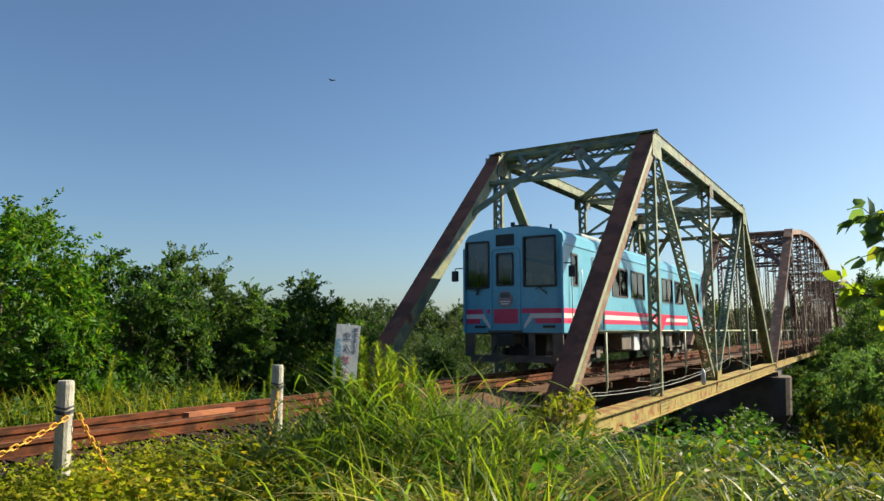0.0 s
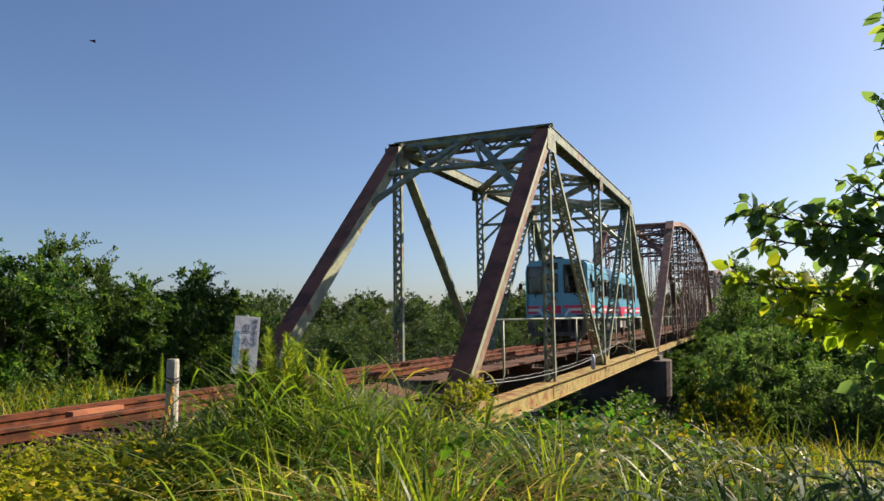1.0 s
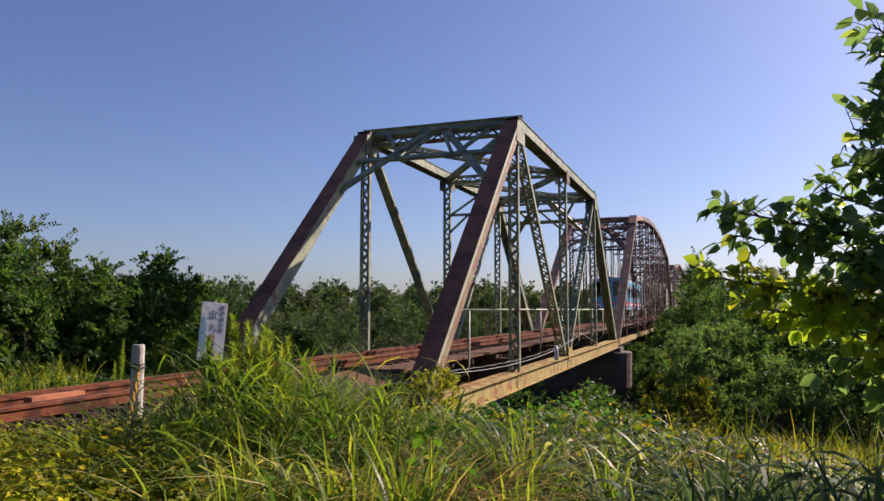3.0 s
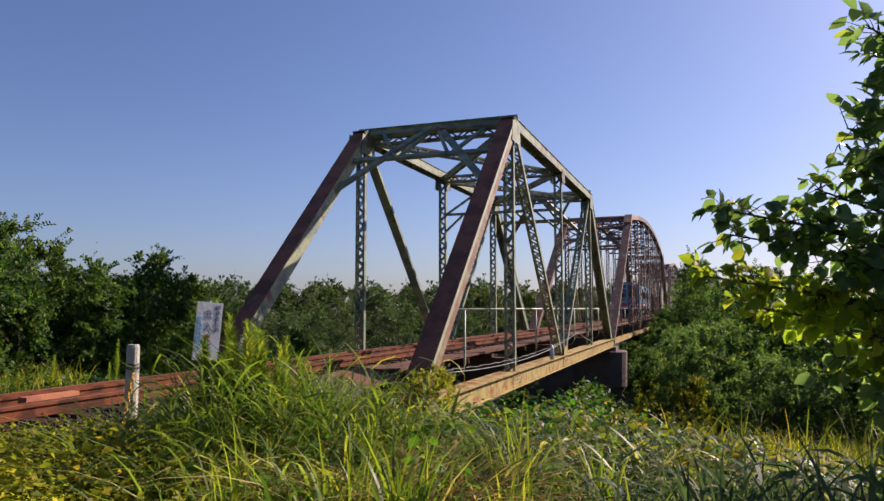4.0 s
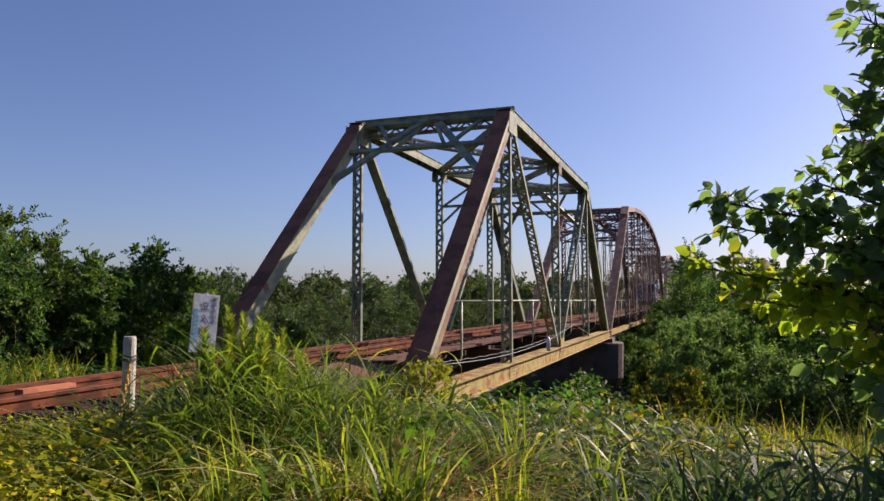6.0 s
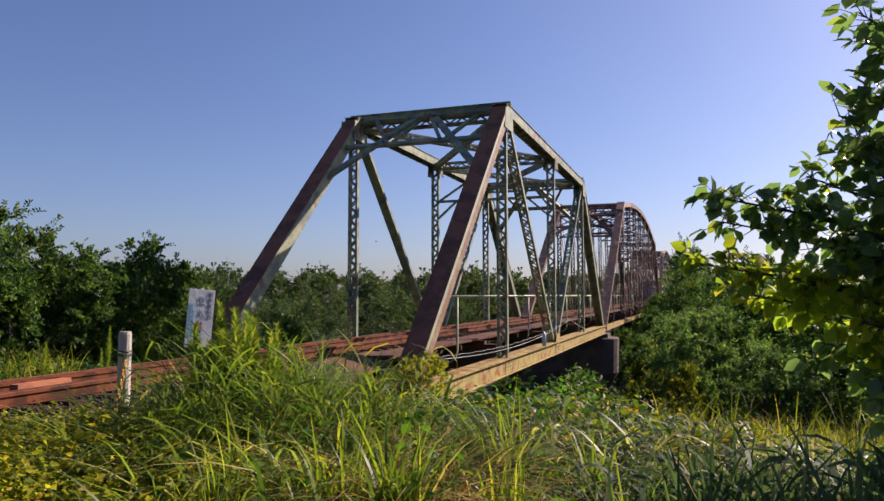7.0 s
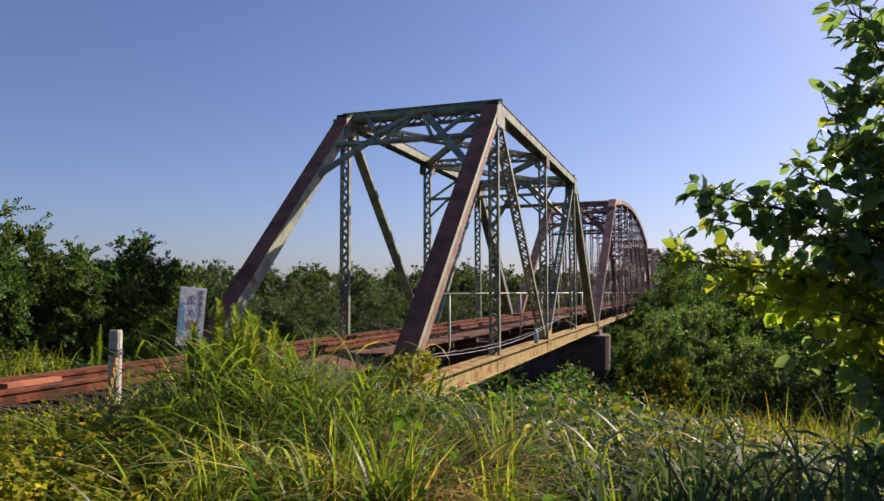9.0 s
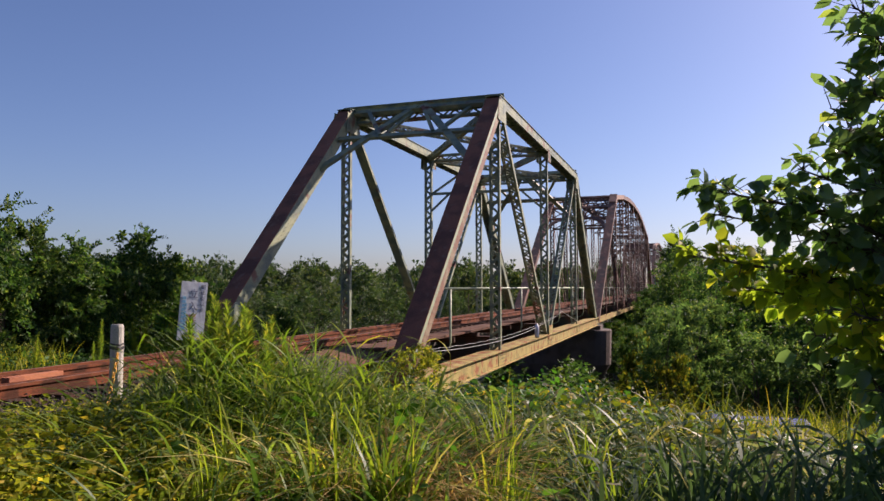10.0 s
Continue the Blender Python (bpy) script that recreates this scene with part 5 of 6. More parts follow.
def put(o, x, y, scale, sz, turn, first=False, z=None):
    m = Matrix.Translation((x, y, float(ground_z(x, y)) - 0.15 if z is None else z)) @ pose(0, 0, 0, 0, 0, turn) @ Matrix.Diagonal((scale, scale, sz, 1))
    if first:
        o.matrix_basis = m
        return o
    k = copy_thing(o, Matrix.Identity(4))
    k.matrix_basis = m
    return k


def trees():
    rng = random.Random(21)
    # row beyond the track
    a = make_tree("tree", "dense green broadleaf tree beside the track", 4, 3.9, 1.9, 150, 10, 16, 0.105, LEAF_TREE, 0.15, "trees beyond the track", lobes=15)
    b = make_tree("tree", "dense green broadleaf tree beside the track", 9, 3.6, 1.8, 140, 10, 16, 0.10, LEAF_TREE, 0.12, "trees beyond the track", lobes=13)
    c = make_tree("tree", "bright green leafy tree in full sun", 15, 4.2, 2.3, 170, 10, 16, 0.11, LEAF_BRIGHT, 0.06, "trees beyond the track", lobes=17)
    put(c, -6.2, -5.6, 1.0, 1.02, 20, True)
    put(c, -6.8, -8.3, 1.0, 1.04, 140)
    put(a, -6.0, -3.1, 0.9, 0.90, 60, True)
    put(b, -6.4, -1.1, 0.85, 1.04, 10, True)
    put(a, -6.4, 0.6, 0.85, 0.86, 200)
    put(b, -5.9, 2.5, 0.95, 1.12, 70)
    put(a, -7.0, 4.4, 0.9, 1.05, 300)
    put(b, -9.5, -2.2, 1.1, 0.84, 120)
    put(a, -10.0, 2.0, 1.0, 0.98, 80)
    put(b, -9.5, 7.0, 1.2, 1.15, 40)
    put(c, -9.8, -6.8, 1.1, 0.95, 240)
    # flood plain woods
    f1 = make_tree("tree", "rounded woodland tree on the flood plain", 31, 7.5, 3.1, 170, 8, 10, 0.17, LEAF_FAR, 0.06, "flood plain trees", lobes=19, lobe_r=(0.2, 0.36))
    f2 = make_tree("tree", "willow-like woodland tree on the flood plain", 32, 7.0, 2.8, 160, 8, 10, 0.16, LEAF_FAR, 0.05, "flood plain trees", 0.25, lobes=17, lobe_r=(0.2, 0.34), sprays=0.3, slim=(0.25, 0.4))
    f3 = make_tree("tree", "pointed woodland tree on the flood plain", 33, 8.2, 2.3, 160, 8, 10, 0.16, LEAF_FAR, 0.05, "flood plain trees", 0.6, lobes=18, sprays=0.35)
    f4 = make_tree("tree", "rounded woodland tree of the far woods and added shading belt", 34, 7.5, 3.4, 110, 6, 6, 0.36, LEAF_FAR, 0.04, "flood plain trees", lobes=14)
    # this kind gets the darker LEAF_TREE so that its colour carries the shade
    f5 = make_tree("tree", "feathery bank tree with shade put into its dark leaves", 35, 7.6, 2.6, 170, 8, 10, 0.16, LEAF_TREE, 0.05, "flood plain trees", 0.45, lobes=18, sprays=0.4)
    kinds = [f1, f2, f3, f4, f5]
    used = set()

    def plant(x, y, s, sz, k=None):
        k = rng.randrange(3) if k is None else k
        put(kinds[k], x, y, s, sz, rng.uniform(0, 360), k not in used)
        used.add(k)
    spots = []
    for row, (d, gap) in enumerate(((36, 5.5), (50, 6.0), (66, 6.5), (90, 6.5), (120, 7.5), (160, 9), (220, 12))):
        h = -58.0
        while h < 2:
            hh, dd = radians(h + rng.uniform(-1, 1)), d * rng.uniform(0.9, 1.1)
            x, y = 7.8 + dd * math.sin(hh), -12.7 + dd * math.cos(hh)
            if x < -6.5 and y > 15:
                spots.append((x, y, dd))
            h += math.degrees(gap / d)
    for x, y, dd in spots:
        top = 1.0 + dd * rng.uniform(0.030, 0.045) if dd > 80 else rng.uniform(0.7, 2.9)
        plant(x, y, rng.uniform(0.9, 1.15) * (1 if dd < 120 else 1.35), (top + 5.0) / 7.2, 3 if dd > 82 else None)
    for x, y, s, sz, k in ((9.6, 36, 1.0, 1.12, 2), (13.0, 33, 1.0, 1.02, 2), (7.2, 44, 1.0, 1.08, 0), (11.5, 42, 1.1, 1.2, 2), (16, 36, 1.1, 1.05, 0),
                           (7.6, 30, 0.75, 0.72, 1), (10.4, 27, 0.85, 0.86, 0), (13.5, 25, 0.9, 0.9, 1), (17, 28, 1.0, 0.95, 2), (9.0, 21, 0.72, 0.62, 0),
                           (7.0, 19.5, 0.55, 0.48, 1), (12.2, 19, 0.8, 0.75, 1), (15.5, 20, 0.9, 0.9, 0), (20, 24, 1.1, 1.05, 1), (22, 34, 1.2, 1.15, 0),
                           (7.5, 52, 1.1, 1.35, 1), (6.8, 62, 1.0, 1.5, 2), (7, 74, 1.1, 1.6, 0), (14, 60, 1.2, 1.3, 2), (10, 90, 1.3, 1.4, 1), (20, 80, 1.4, 1.4, 0), (26, 50, 1.3, 1.25, 1)):
        plant(x, y, s, sz, 4 if y < 56 else k)
    # unseen belt of trees on the road side, added to block sky light
    for i in range(11):
        g = radians(95 + 13 * i)
        plant(9 + 14 * math.sin(g), -14 + 14 * math.cos(g), 1.2, 1.3, 3)
    # lower bushes on the sunny side of the bridge
    kinds_b = [make_tree("bush", "leafy green bush below the bridge", 41, 3.4, 1.35, 110, 8, 12, 0.10, LEAF_TREE, 0.05, "bank bushes", 0.3, lobes=13, sprays=0.3),
               make_tree("bush", "feathery river bank bush with sunlight in its leaf colour", 45, 3.2, 1.15, 100, 8, 12, 0.095, LEAF_BANK, 0.05, "bank bushes", 0.2, lobes=11, sprays=0.35, slim=(0.28, 0.45)),
               make_tree("bush", "yellow-green bush on the river bank", 46, 2.4, 1.0, 70, 8, 12, 0.09, WEED, 0.05, "bank bushes", 0.1, lobes=9)]
    first = set()
    for x, y, s, top, t, k in ((7.15, 11.0, 1.0, 0.55, 0, 1), (8.1, 12.4, 1.1, 0.75, 70, 1), (9.7, 10.8, 1.3, -0.25, 160, 1), (10.9, 11.2, 1.15, -0.45, 40, 1), (9.0, 14.4, 1.2, 0.3, 20, 0), (7.4, 9.6, 0.75, -0.95, 20, 2),
                               (11.9, 13.6, 1.4, 0.5, 200, 0), (13.8, 12.5, 1.5, 1.2, 300, 0), (16.5, 11, 1.6, 2.0, 30, 0), (15, 7.0, 1.5, 1.6, 110, 0), (6.3, 13.4, 0.85, -0.6, 130, 2), (9.9, 17.5, 1.5, 1.1, 10, 0), (7.3, 17.0, 1.1, 0.5, 100, 1),
                               (-4.6, 7.5, 1.0, 0.2, 30, 0), (-5.5, 12, 1.2, -0.6, 80, 1), (5.6, 19, 0.9, -0.9, 20, 0), (5.4, 24, 1.1, -0.8, 120, 1), (6.2, 29, 1.3, 0.0, 210, 1), (5.4, 36, 1.3, 0.0, 20, 0), (5.8, 43, 1.4, 0.7, 60, 1),
                               (-5.5, 18, 1.2, -1.0, 40, 0), (-6.0, 25, 1.4, -0.8, 140, 1), (4.6, 52, 1.5, 0.6, 15, 0), (5.0, 59, 1.6, 0.9, 75, 1), (4.8, 67, 1.7, 1.2, 135, 0), (5.2, 76, 1.8, 1.5, 195, 0), (5.0, 86, 1.9, 1.8, 255, 1),
                               (3.4, 37, 1.2, -1.4, 25, 0), (2.0, 55, 1.5, -1.4, 85, 0), (1.0, 70, 1.6, -1.3, 145, 0), (0.5, 16, 0.9, -2.4, 10, 0), (-1.5, 23, 1.1, -2.3, 60, 0), (1.5, 40, 1.3, -1.8, 60, 0)):
        sz = (top - float(ground_z(x, y)) + 0.15) / (2.4 if k == 2 else 3.3)
        put(kinds_b[k], x, y, s, sz, t, k not in first)
        first.add(k)
    y_ = make_tree("bush", "yellow-green shrub beside the bridge bearing", 43, 1.1, 0.62, 60, 7, 9, 0.06, WEED_GOLD, 0.05)
    put(y_, 2.95, -0.35, 1.0, 0.85, 0, True, -1.0)
    w_ = make_tree("bush", "bright leafy sapling beside the far end post", 44, 2.2, 0.8, 45, 7, 9, 0.11, LEAF_BRIGHT, 0.02)
    put(w_, -3.6, 1.2, 1.0, 0.9, 0, True, -1.3)


trees()


def big_leaf_shrub():
    """The overhanging shrub close to the camera's place: limbs with twigs and broad leaves."""
    o = thing("broadleaf_tree", "overhanging tree with broad glossy leaves, some yellowing", "tree", 9.3, -7.9, -0.75)
    rs = np.random.RandomState(77)
    s = Shape()
    trunk = [Vector((0.25, 0.1, 0)), Vector((0.2, 0.0, 0.8)), Vector((0.1, 0.05, 1.6)), Vector((0.15, 0, 2.5)), Vector((0.0, -0.1, 3.4))]
    s.tube(trunk, [0.075, 0.065, 0.05, 0.035, 0.015], 8)
    tips = [(-1.42, -0.25, 2.44, 0), (-1.34, -0.2, 2.28, 0), (-1.46, -0.3, 2.02, 1), (-1.25, -0.2, 1.85, 1), (-1.05, -0.3, 1.95, 1), (-0.70, -0.3, 2.86, 0), (-0.85, -0.1, 2.55, 0),
            (-0.50, -0.3, 3.32, 0), (-0.56, -0.3, 2.98, 0), (-0.62, -0.2, 2.62, 0), (-0.5, -0.35, 2.40, 0), (-0.9, -0.2, 2.15, 0), (-1.0, -0.2, 2.35, 0), (-0.3, -0.4, 3.1, 0),
            (-0.75, -0.4, 1.72, 1), (-0.55, -0.2, 1.5, 1), (-0.80, -0.1, 1.55, 0), (-0.45, -0.3, 2.0, 0), (-0.3, -0.2, 1.3, 0), (-0.35, -0.4, 1.05, 0), (-0.2, -0.3, 2.75, 0),
            (-0.15, -0.4, 1.75, 0), (0.1, -0.5, 2.3, 0), (0.0, -0.5, 1.4, 0), (0.3, -0.4, 2.9, 0), (0.3, -0.3, 1.9, 0), (0.5, 0.2, 2.5, 0), (0.6, 0, 1.6, 0), (-0.3, 0.4, 2.3, 0), (0.1, 0.5, 1.8, 0), (-0.05, 0.2, 1.05, 0), (-0.5, 0.3, 1.38, 0), (-0.48, 0.0, 1.12, 0), (-0.42, 0.1, 0.9, 0), (-0.5, -0.2, 1.25, 0), (-0.42, 0.2, 1.6, 0), (-0.58, -0.3, 3.45, 0), (-0.6, -0.2, 2.75, 0), (-0.5, -0.1, 2.55, 0), (-0.55, 0.1, 2.2, 0),
            # tips on the unseen side, added so that they shade the reeds
            (0.3, 0.3, 0.8, 0), (0.6, -0.2, 0.8, 0), (0.8, 0.3, 1.5, 0), (0.9, 0.0, 1.9, 0), (0.7, 0.4, 2.2, 0), (0.2, 0.5, 1.2, 0), (0.0, 0.4, 0.75, 0), (0.5, 0.5, 1.7, 0), (-0.2, 0.5, 1.1, 0),
            (0.05, -0.2, 0.75, 0), (0.35, -0.2, 0.9, 0), (0.3, 0.3, 1.2, 0), (0.5, -0.3, 1.3, 0), (0.1, -0.1, 2.0, 0), (0.45, 0.1, 2.1, 0), (-0.1, 0.3, 1.5, 0), (0.7, 0.2, 1.0, 0)]
    sets = {0: [], 1: []}
    for x, y, z, m in tips:
        tip = Vector((x, y, z))
        st = trunk[1].lerp(trunk[3], min(1, max(0, (z - 1.2) / 2.0)))
        mid = st.lerp(tip, 0.55) + Vector((rs.normal(0, 0.05), rs.normal(0, 0.05), 0.10))
        s.tube([st, mid, tip], [0.02, 0.012, 0.004], 5)
        ln = (tip - st).length
        for k in range(int((15 + 20 * ln) * (1.2 if x < -1.2 else 1.05))):
            t = rs.uniform(0.35, 1.0)
            p = st.lerp(mid, t / 0.55) if t < 0.55 else mid.lerp(tip, (t - 0.55) / 0.45)
            d = Vector(rs.normal(0, 1, 3)).normalized() + (tip - st).normalized() * 0.7
            d.normalize()
            tw = rs.uniform(0.04, 0.17)
            q = p + d * tw
            s.tube([p, q], [0.004, 0.002], 4)
            for j in range(rs.randint(2, 4)):
                ax = d + Vector(rs.normal(0, 0.7, 3)) + Vector((0, 0, -0.45))
                sets[m].append((*q, *ax, *(np.array([0.25, -0.2, 1.0]) + rs.normal(0, 0.5, 3)), rs.uniform(0.06, 0.13)))
    part("trunk", s, BARK, o, smooth=True)
    for m, mat in ((0, LEAF_BIG), (1, LEAF_YELLOW)):
        a = np.array(sets[m])
        v, f = broad_leaves(a[:, 0:3], a[:, 3:6], a[:, 6:9], a[:, 9], a[:, 9] * rs.uniform(0.62, 0.85, len(a)))
        part("foliage", fast_mesh("foliage", v, f, mat), mat, o, "yellow-green lower leaves" if m else "")


big_leaf_shrub()


def goldenrod(seed, h):
    rs = np.random.RandomState(seed)
    o = thing("tall_weed", "upright feathery yellow-green weed", "weed", group="tall weeds")
    lean = rs.normal(0, 0.06, 2)
    s = Shape().tube([(0, 0, 0), (lean[0] * h * 0.4, lean[1] * h * 0.4, h * 0.5), (lean[0] * h, lean[1] * h, h)], [0.008, 0.006, 0.002], 5)
    part("stem", s, GOLDENROD, o)
    n = int(300 * h)
    u = np.linspace(0.18, 1, n)
    g = np.arange(n) * 2.4 + rs.normal(0, 0.2, n)
    c = np.stack([lean[0] * h * u, lean[1] * h * u, h * u], -1)
    ax = np.stack([np.cos(g), np.sin(g), 0.75 + 0.7 * u], -1)
    L = (0.17 - 0.11 * u ** 2) * rs.uniform(0.8, 1.2, n)
    v, f = broad_leaves(c, ax, np.array([0, 0, 1.0]) + rs.normal(0, 0.2, (n, 3)), L, L * 0.17)
    part("leaves", fast_mesh("leaves", v, f, GOLDENROD), GOLDENROD, o)
    return o


def weeds():
    rng = random.Random(5)
    kinds = [goldenrod(i, h) for i, h in enumerate((1.5, 1.25, 1.05))]
    spots = [(3.66, -7.1, 0, 1.0), (3.55, -6.85, 1, 1.2), (3.95, -7.25, 1, 1.15), (3.8, -6.9, 2, 1.3), (3.5, -7.3, 2, 1.3), (4.05, -7.0, 2, 1.25), (3.75, -7.4, 1, 1.05), (4.0, -6.75, 0, 0.95), (3.72, -7.0, 0, 1.06), (4.25, -6.7, 1, 1.0), (3.6, -7.15, 0, 0.94), (3.85, -7.1, 1, 1.22), (4.2, -7.15, 2, 1.1), (3.4, -7.0, 2, 1.15),
             (2.75, -7.9, 2, 0.6), (2.9, -9.9, 2, 0.55), (-3.1, 0.2, 0, 0.9), (-3.0, 0.9, 1, 1.0), (-3.3, -0.3, 1, 1.0)]
    for k in range(24):
        spots.append((rng.uniform(-2.7, -4.4), -12 + 0.62 * k + rng.uniform(-0.3, 0.3), rng.randrange(3), rng.uniform(0.45, 0.85)))
    used, out = set(), []
    for x, y, k, sc in spots:
        out.append(put(kinds[k], x, y, sc, sc, rng.uniform(0, 360), k not in used, float(ground_z(x, y)) - 0.02))
        used.add(k)
    return out[:14]


swaying_weeds = weeds()

grass_patch("tall_grass", "dense clump of tall arching green grass", 3600, 4.6, -7.5, 2.1, 1.6, (0.7, 1.5), (0.016, 0.040), GRASS, 1, -35, (0.3, 1.1), (0.25, 0.85), 0.3, 0.75, 7)
grass_patch("dry_grass", "straw-coloured dead grass stems", 380, 5.2, -7.5, 2.0, 1.4, (0.5, 0.95), (0.006, 0.012), DRY, 2, -35, (0.2, 1.1), (0.1, 0.7), 0.3)
grass_patch("mixed_grass", "sunlit mixed grass on the bank", 3200, 6.3, -6.2, 2.9, 2.2, (0.4, 0.95), (0.012, 0.034), GRASS, 3, -10, (0.2, 1.2), (0.2, 0.9), 0.2, 0.7)
grass_patch("dry_grass", "straw-coloured dead grass among green blades", 900, 6.4, -6.2, 2.9, 2.2, (0.4, 0.95), (0.005, 0.011), DRY, 4, -10, (0.3, 1.3), (0.2, 0.9), 0.2)
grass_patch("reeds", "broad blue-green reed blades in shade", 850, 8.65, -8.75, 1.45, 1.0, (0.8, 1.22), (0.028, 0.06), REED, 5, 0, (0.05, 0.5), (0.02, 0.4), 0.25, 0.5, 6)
grass_patch("reeds", "broad green reed blades on the bank", 700, 7.6, -7.4, 1.7, 1.2, (0.4, 0.9), (0.018, 0.036), REED, 6, 10, (0.25, 1.0), (0.2, 0.8), 0.3, 0.4, 6)
grass_patch("mixed_grass", "sunlit grass among the reeds", 1200, 7.4, -6.6, 1.8, 1.5, (0.45, 0.9), (0.010, 0.024), GRASS, 35, 10, (0.25, 1.0), (0.2, 0.8), 0.3, 0.4, 6)
grass_patch("slope_grass", "bright sunlit grass on the slope", 11000, 8.9, 0.9, 3.0, 3.8, (0.8, 1.25), (0.012, 0.024), WEED_GOLD, 7, 0, (0.1, 0.6), (0.05, 0.5), 0.2)
grass_patch("tall_reeds", "bright tall grass before the bank bushes", 5000, 9.0, 6.7, 3.0, 1.4, (1.2, 1.9), (0.014, 0.028), WEED, 71, 0, (0.1, 0.5), (0.05, 0.45), 0.2, 0.3)
grass_patch("trackside_grass", "yellow-green grass along the track", 3600, -3.6, -8.0, 1.3, 6.0, (0.4, 1.15), (0.009, 0.02), WEED_GOLD, 8, 0, (0.1, 0.7), (0.1, 0.6), 0.2)
grass_patch("trackside_grass", "short grass beside the ballast", 6500, 3.2, -6.5, 0.95, 6.0, (0.25, 0.6), (0.007, 0.015), GRASS, 9, 0, (0.1, 0.9), (0.1, 0.7), 0.2)
grass_patch("broad_grass", "broad bright grass blades arching over", 520, 4.9, -8.4, 1.8, 1.3, (0.8, 1.5), (0.022, 0.042), GRASS, 21, -35, (0.25, 0.9), (0.2, 0.75), 0.3, 0.6, 7)
grass_patch("broad_grass", "broad grass blades among the bank weeds", 650, 6.4, -7.4, 2.2, 1.5, (0.5, 1.05), (0.018, 0.038), GRASS, 22, -10, (0.3, 1.1), (0.2, 0.85), 0.3, 0.5, 7)
grass_patch("low_grass", "fine yellow-green grass among low weeds", 4500, 3.4, -9.0, 1.4, 3.0, (0.3, 0.7), (0.006, 0.014), WEED_GOLD, 24, 0, (0.1, 0.7), (0.05, 0.5), 0.2, 0.4)
grass_patch("vine_grass", "sunlit grass growing through the bank vines", 2600, 5.4, -1.8, 2.2, 2.2, (0.7, 1.4), (0.010, 0.022), GRASS, 31, 0, (0.2, 0.8), (0.1, 0.6), 0.2, 0.4)
leafy_patch("bank_vines", "yellowing small-leaved weeds on the bank", 1100, 5.5, -3.0, 2.4, 1.8, (0.5, 1.2), (0.04, 0.09), WEED, 32, 0, False, 14, 0.22)
grass_patch("tall_grass", "tallest grass clump beside the posts", 1500, 4.15, -7.0, 1.0, 0.9, (1.1, 1.9), (0.012, 0.030), GRASS, 33, 0, (0.25, 0.8), (0.15, 0.6), 0.25, 0.5)
grass_patch("dry_grass", "reddish straw tangled in the green grass", 2600, 5.8, -8.15, 0.9, 0.75, (0.7, 1.08), (0.009, 0.018), STRAW, 34, -20, (0.4, 1.4), (0.2, 0.9), 0.2, 0.3)
leafy_patch("bank_vines", "broad dark weed leaves low in the grass", 320, 5.0, -7.6, 2.2, 1.5, (0.35, 0.85), (0.06, 0.12), LEAF_BRIGHT, 51, -30, True, 10, 0.18)
leafy_patch("bank_vines", "mixed weed leaves among the bank grass", 900, 6.6, -5.8, 2.4, 1.7, (0.3, 0.75), (0.05, 0.10), WEED, 52, -10, True, 10, 0.18)
grass_patch("tall_reeds", "scattered tall reed stems over the slope", 420, 9.0, -3.6, 2.0, 1.6, (0.8, 1.35), (0.012, 0.024), WEED, 53, 0, (0.1, 0.5), (0.05, 0.5), 0.2, 0.3)
leafy_patch("low_weeds", "small-leaved weeds among the grass", 1800, 4.0, -8.6, 1.6, 1.8, (0.3, 0.75), (0.05, 0.10), WEED_GOLD, 23)
leafy_patch("low_weeds", "low yellow-green leafy weeds", 5600, 3.3, -9.0, 1.35, 3.2, (0.3, 0.68), (0.03, 0.065), WEED_GOLD, 10)
grass_patch("bank_grass", "arching grass hiding the ballast edge", 3600, 3.1, -4.6, 0.85, 3.3, (0.3, 0.62), (0.011, 0.028), GRASS, 16, 0, (0.3, 1.0), (0.2, 0.8), 0.2, 0.5)
grass_patch("bank_grass", "tall grass against the bridge abutment", 3000, 3.9, -2.9, 1.4, 2.6, (0.3, 0.6), (0.009, 0.02), GRASS, 15, 0, (0.2, 0.9), (0.1, 0.7), 0.2, 0.4)
leafy_patch("bank_vines", "broad-leaved vines covering the bank", 1500, 5.3, -1.2, 2.0, 2.0, (0.7, 1.5), (0.06, 0.12), LEAF_BRIGHT, 11, 0, True, 14, 0.3)
leafy_patch("bank_vines", "dark broad-leaved weeds on the bank", 700, 5.6, -4.4, 2.1, 1.5, (0.4, 0.9), (0.07, 0.13), LEAF_TREE, 12, 0, True, 12, 0.25)
leafy_patch("bank_vines", "leafy undergrowth beside the bridge", 900, 4.6, 6.0, 1.5, 6.0, (0.6, 1.6), (0.12, 0.2), LEAF_TREE, 13, 0, True, 14, 0.35)
leafy_patch("bank_vines", "shaded undergrowth below the bridge", 700, 3.2, 12.5, 2.2, 4.5, (0.7, 1.7), (0.14, 0.24), LEAF_TREE, 61, 0, True, 14, 0.4)
leafy_patch("bank_vines", "leafy undergrowth between the bridge piers", 1600, 2.8, 21.0, 3.4, 6.5, (0.7, 1.8), (0.18, 0.30), LEAF_TREE, 63, 0, True, 14, 0.45)
leafy_patch("bank_vines", "low broad-leaved weeds beside the abutment", 1200, 4.3, 5.5, 1.6, 3.2, (0.5, 1.2), (0.10, 0.18), LEAF_BRIGHT, 62, 0, True, 14, 0.35)
leafy_patch("low_weeds", "leafy weeds along the far side of the track", 700, -3.7, -7.0, 1.2, 5.5, (0.25, 0.7), (0.06, 0.12), LEAF_TREE, 14)


cane_patch("cane_grass", "grey-green cane grass with long arching leaves", 480, 6.9, -6.3, 2.3, 1.9, (0.4, 0.75), (0.22, 0.42), (0.014, 0.028), SASA, 81, -15)
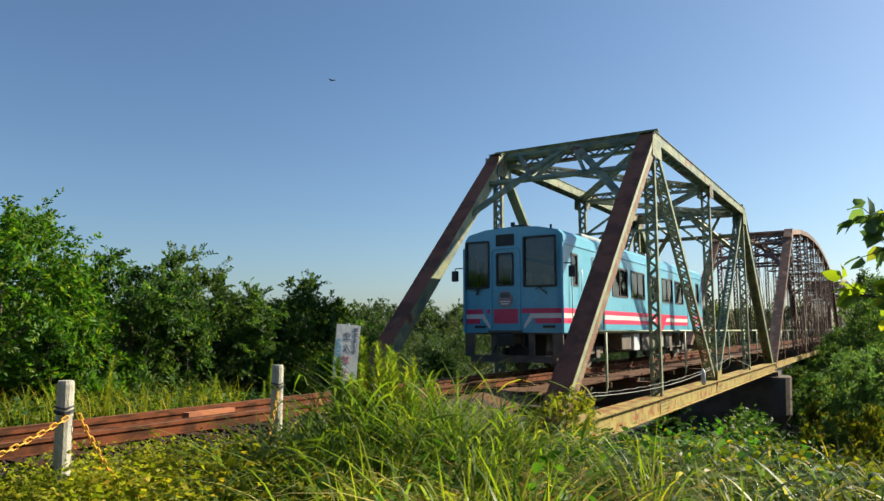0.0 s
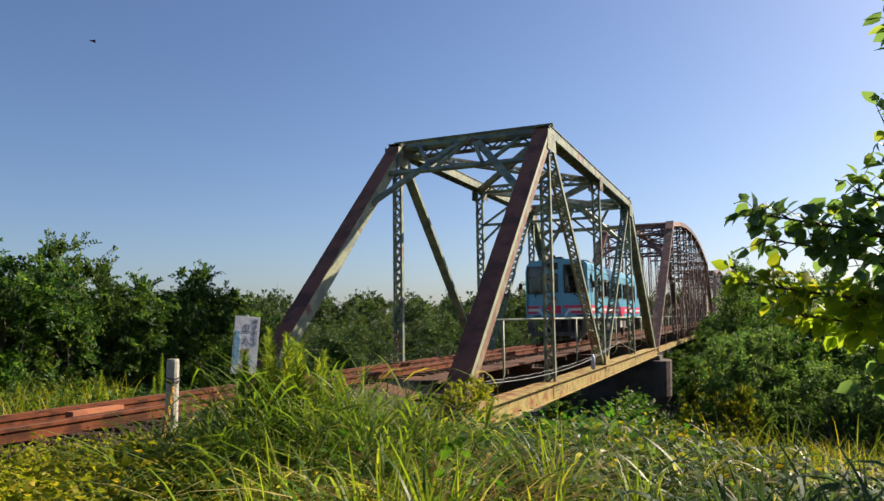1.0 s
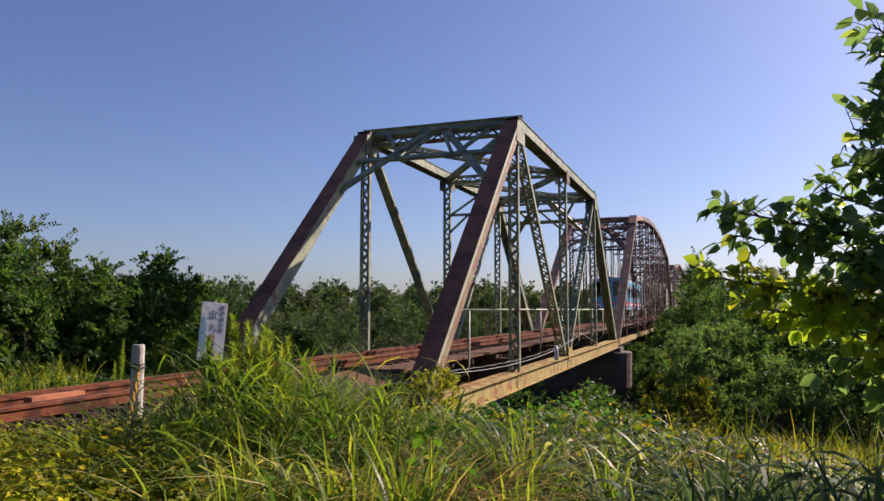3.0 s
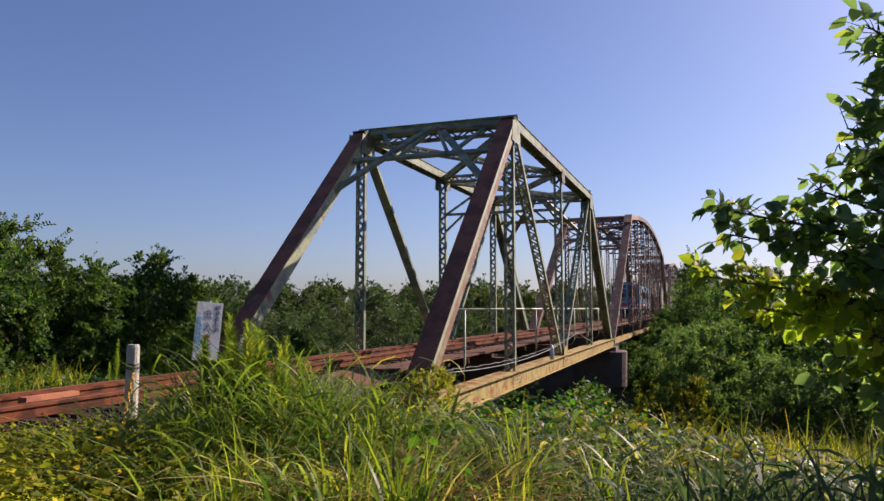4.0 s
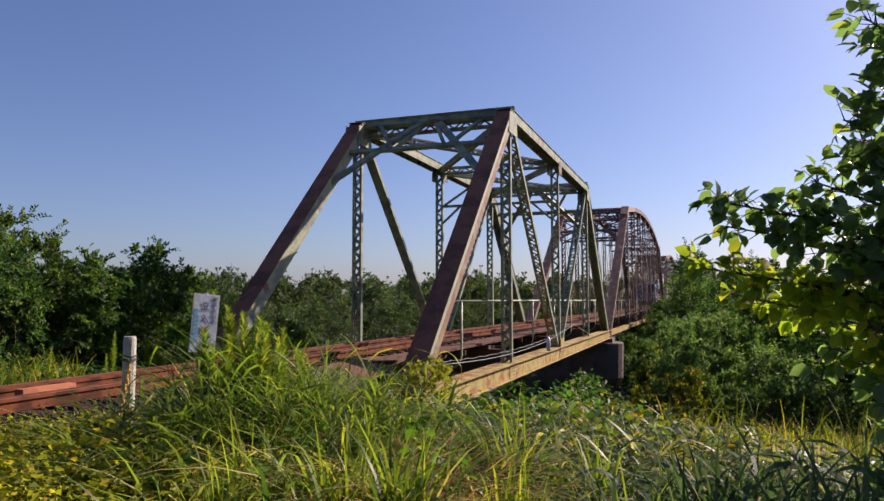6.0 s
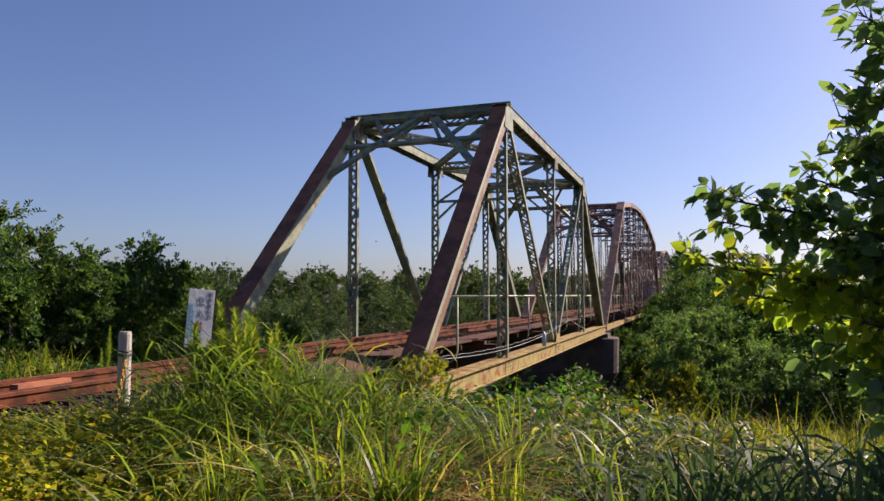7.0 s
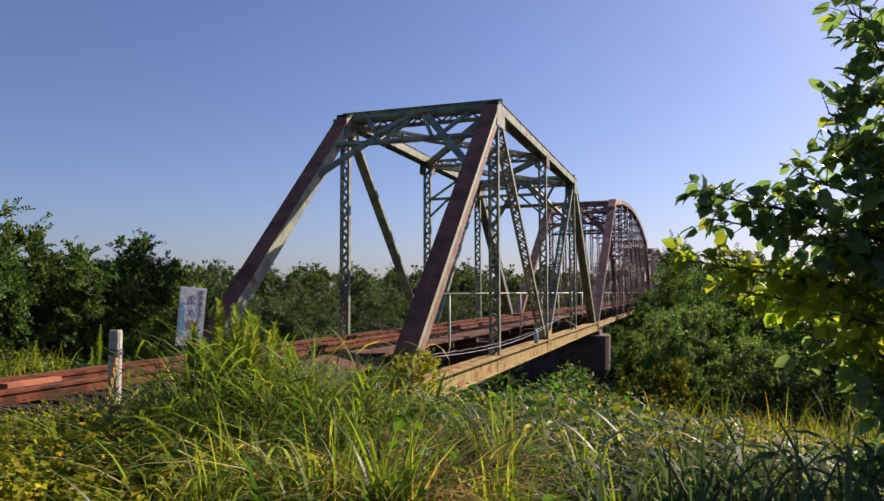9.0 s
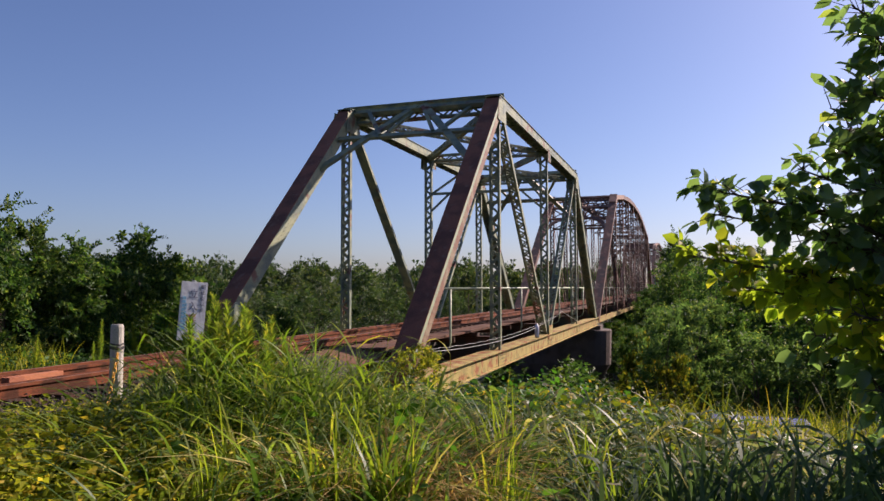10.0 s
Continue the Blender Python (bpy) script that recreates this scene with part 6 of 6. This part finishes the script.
cane_patch("cane_grass", "grey-green cane grass tangled over the bank", 480, 5.6, -3.0, 1.9, 1.8, (0.55, 1.0), (0.25, 0.45), (0.016, 0.032), SASA, 82, 0)
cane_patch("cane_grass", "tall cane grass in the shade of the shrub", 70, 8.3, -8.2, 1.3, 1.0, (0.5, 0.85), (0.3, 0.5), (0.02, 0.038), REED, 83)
cane_patch("cane_grass", "bright cane grass on the mound", 150, 4.4, -7.3, 1.7, 1.3, (0.8, 1.35), (0.3, 0.55), (0.014, 0.026), FRESH, 84, -35)
cane_patch("tall_reeds", "single tall reed stems above the grass", 12, 5.25, -7.35, 0.9, 0.6, (1.2, 1.6), (0.35, 0.6), (0.012, 0.022), FRESH, 86, 0, 7)


def fresh_tufts():
    """Upright tufts of fresh broad blades that stand out of the older grass."""
    for k, (x, y, h) in enumerate(((5.85, -9.05, 0.95), (6.15, -8.85, 0.9), (5.2, -9.3, 0.9), (6.75, -8.6, 0.85), (5.5, -8.0, 1.0), (6.45, -7.6, 0.95), (5.0, -8.6, 1.0), (7.1, -7.7, 0.8), (7.5, -8.7, 0.8))):
        rs = np.random.RandomState(300 + k)
        n = 56
        b = np.stack([x + rs.normal(0, 0.07, n), y + rs.normal(0, 0.07, n), np.zeros(n)], -1)
        b[:, 2] = ground_z(b[:, 0], b[:, 1])
        v, f = blades(b, rs.uniform(0.65, 1.15, n) * h, rs.uniform(0.016, 0.03, n), rs.uniform(0.05, 0.4, n), rs.uniform(0.02, 0.3, n), rs, 7)
        tagged(new("grass_tuft", fast_mesh("grass_tuft", v, f, FRESH)), "upright tuft of fresh bright grass", "grass", "fresh grass tufts")


fresh_tufts()


# ---- passing car and birds ----
def build_car():
    c = thing("car", "violet-blue small car passing behind the grass", "car", 9.3, 7.0, 0)
    s = Shape()
    s.prism([(-1.7, -0.72, 0.35), (1.7, -0.72, 0.35), (1.7, -0.72, 0.85), (1.1, -0.72, 0.95), (-1.7, -0.72, 0.95)], [(-1.7, 0.72, 0.35), (1.7, 0.72, 0.35), (1.7, 0.72, 0.85), (1.1, 0.72, 0.95), (-1.7, 0.72, 0.95)])
    part("body", s, CAR_BLUE, c, bevel=0.05)
    part("roof", Shape().box(-1.55, 0.45, -0.6, 0.6, 1.52, 1.58), CAR_BLUE, c, bevel=0.02)
    s = Shape()
    for x, x2 in ((-1.66, -1.5), (-0.4, -0.4), (0.95, 0.4)):
        for y in (-0.66, 0.66):
            s.bar((x, y, 0.93), (x2, y * 0.9, 1.54), 0.06, 0.05)
    part("pillars", s, CAR_BLUE, c)
    s = Shape().prism([(-1.64, -0.64, 0.95), (0.93, -0.64, 0.95), (0.93, 0.64, 0.95), (-1.64, 0.64, 0.95)], [(-1.5, -0.58, 1.52), (0.4, -0.58, 1.52), (0.4, 0.58, 1.52), (-1.5, 0.58, 1.52)], False)
    part("glazing", s, GLASS, c)
    for x in (-1.1, 1.15):
        for y in (-0.66, 0.66):
            part("wheel", Shape().tube([(x, y - 0.08, 0.29), (x, y + 0.08, 0.29)], 0.29, 18), BLACK, c)
    return c


def build_bird(span):
    b = thing("bird", "small dark bird in flight", "bird", group="birds")
    part("body", Shape().tube([(0, -0.1, 0), (0, -0.05, 0.01), (0, 0.03, 0.01), (0, 0.08, 0.015), (0, 0.11, 0.01)], [0.006, 0.02, 0.022, 0.016, 0.004], 8), BIRD, b, smooth=True)
    wings = []
    for k in (-1, 1):
        s = Shape().prism([(0, -0.06, 0.0), (0, 0.08, 0.0), (0, 0.08, 0.012), (0, -0.06, 0.012)], [(k * span / 2, -0.10, 0.0), (k * span / 2, -0.04, 0.0), (k * span / 2, -0.04, 0.004), (k * span / 2, -0.10, 0.004)])
        wings.append(part("wing", s, BIRD, b))
    return b, wings


car = build_car()
bird_a, wings_a = build_bird(0.28)
bird_b, wings_b = build_bird(0.28)


def motions():
    def run(t):
        """Metres gone: the train gathers speed from 2 to 5 s."""
        k = min(max(t - 2, 0), 3)
        return 14.7 * t + 0.6 * k * k + 3.6 * max(t - 5, 0)
    walk(train, [(i / 4, pose(0, 3.5 + run(i / 4), 0)) for i in range(41)])
    for w in wheelsets:
        y = w.location.y
        walk(w, [(i / 30, pose(0, y, 0.42, -math.degrees(run(i / 30) / 0.42) % 360, 0, 0)) for i in range(301)])
    walk(car, [(t, pose(8.7 + 7.5 * (10 - t), 4.4, float(ground_z(8.7, 4.4)) - 0.03, 0, 0, 180)) for t in range(11)])
    for j, w in enumerate(swaying_weeds):
        still = w.matrix_basis.copy()
        at = still.to_translation()
        rows = []
        for i in range(26):
            t = 0.4 * i
            gust = 2.6 * math.sin(1.75 * t - 1.9 + 0.12 * j) + 1.1 * math.sin(4.1 * t + 0.8 * j)
            rows.append((t, Matrix.Translation(at) @ pose(0, 0, 0, 0.4 * gust, gust + 1.0, 0) @ Matrix.Translation(-at) @ still))
        walk(w, rows)
    walk(bird_a, BIRD_A)
    walk(bird_b, BIRD_B)
    for wings in (wings_a, wings_b):
        for k, w in zip((-1, 1), wings):
            walk(w, [(i * 0.1, pose(0, 0, 0, 0, k * (-8 + 30 * math.sin(i * 1.9)), 0)) for i in range(101)])


BIRD_A = [(0, pose(-9.3, 7.3, 10.5, 0, 0, 60)), (0.2, pose(-9.02, 7.89, 9.75, 0, 0, 60)), (0.4, pose(-9.29, 8.25, 8.3, 0, 0, 80)), (0.7, pose(-11.23, 6.49, 8.26, 0, 0, 130)), (1.0, pose(-12.32, 4.16, 10.73, 0, 0, 140)),
          (2.0, pose(-20, -4, 16, 0, 0, 140)), (10, pose(-90, -60, 40, 0, 0, 140))]
BIRD_B = [(0, pose(-74, 12, 9, 0, 0, -50)), (4, pose(-46.1, 39.0, 7.3, 0, 0, -50)), (4.8, pose(-40.3, 44.5, 6.8, 0, 0, -52)), (5.5, pose(-35.0, 48.6, 5.9, 0, 0, -60)), (9, pose(-8.4, 60.1, 8.8, 0, 0, -75)), (10, pose(-1, 62.5, 9.6, 0, 0, -75))]
motions()
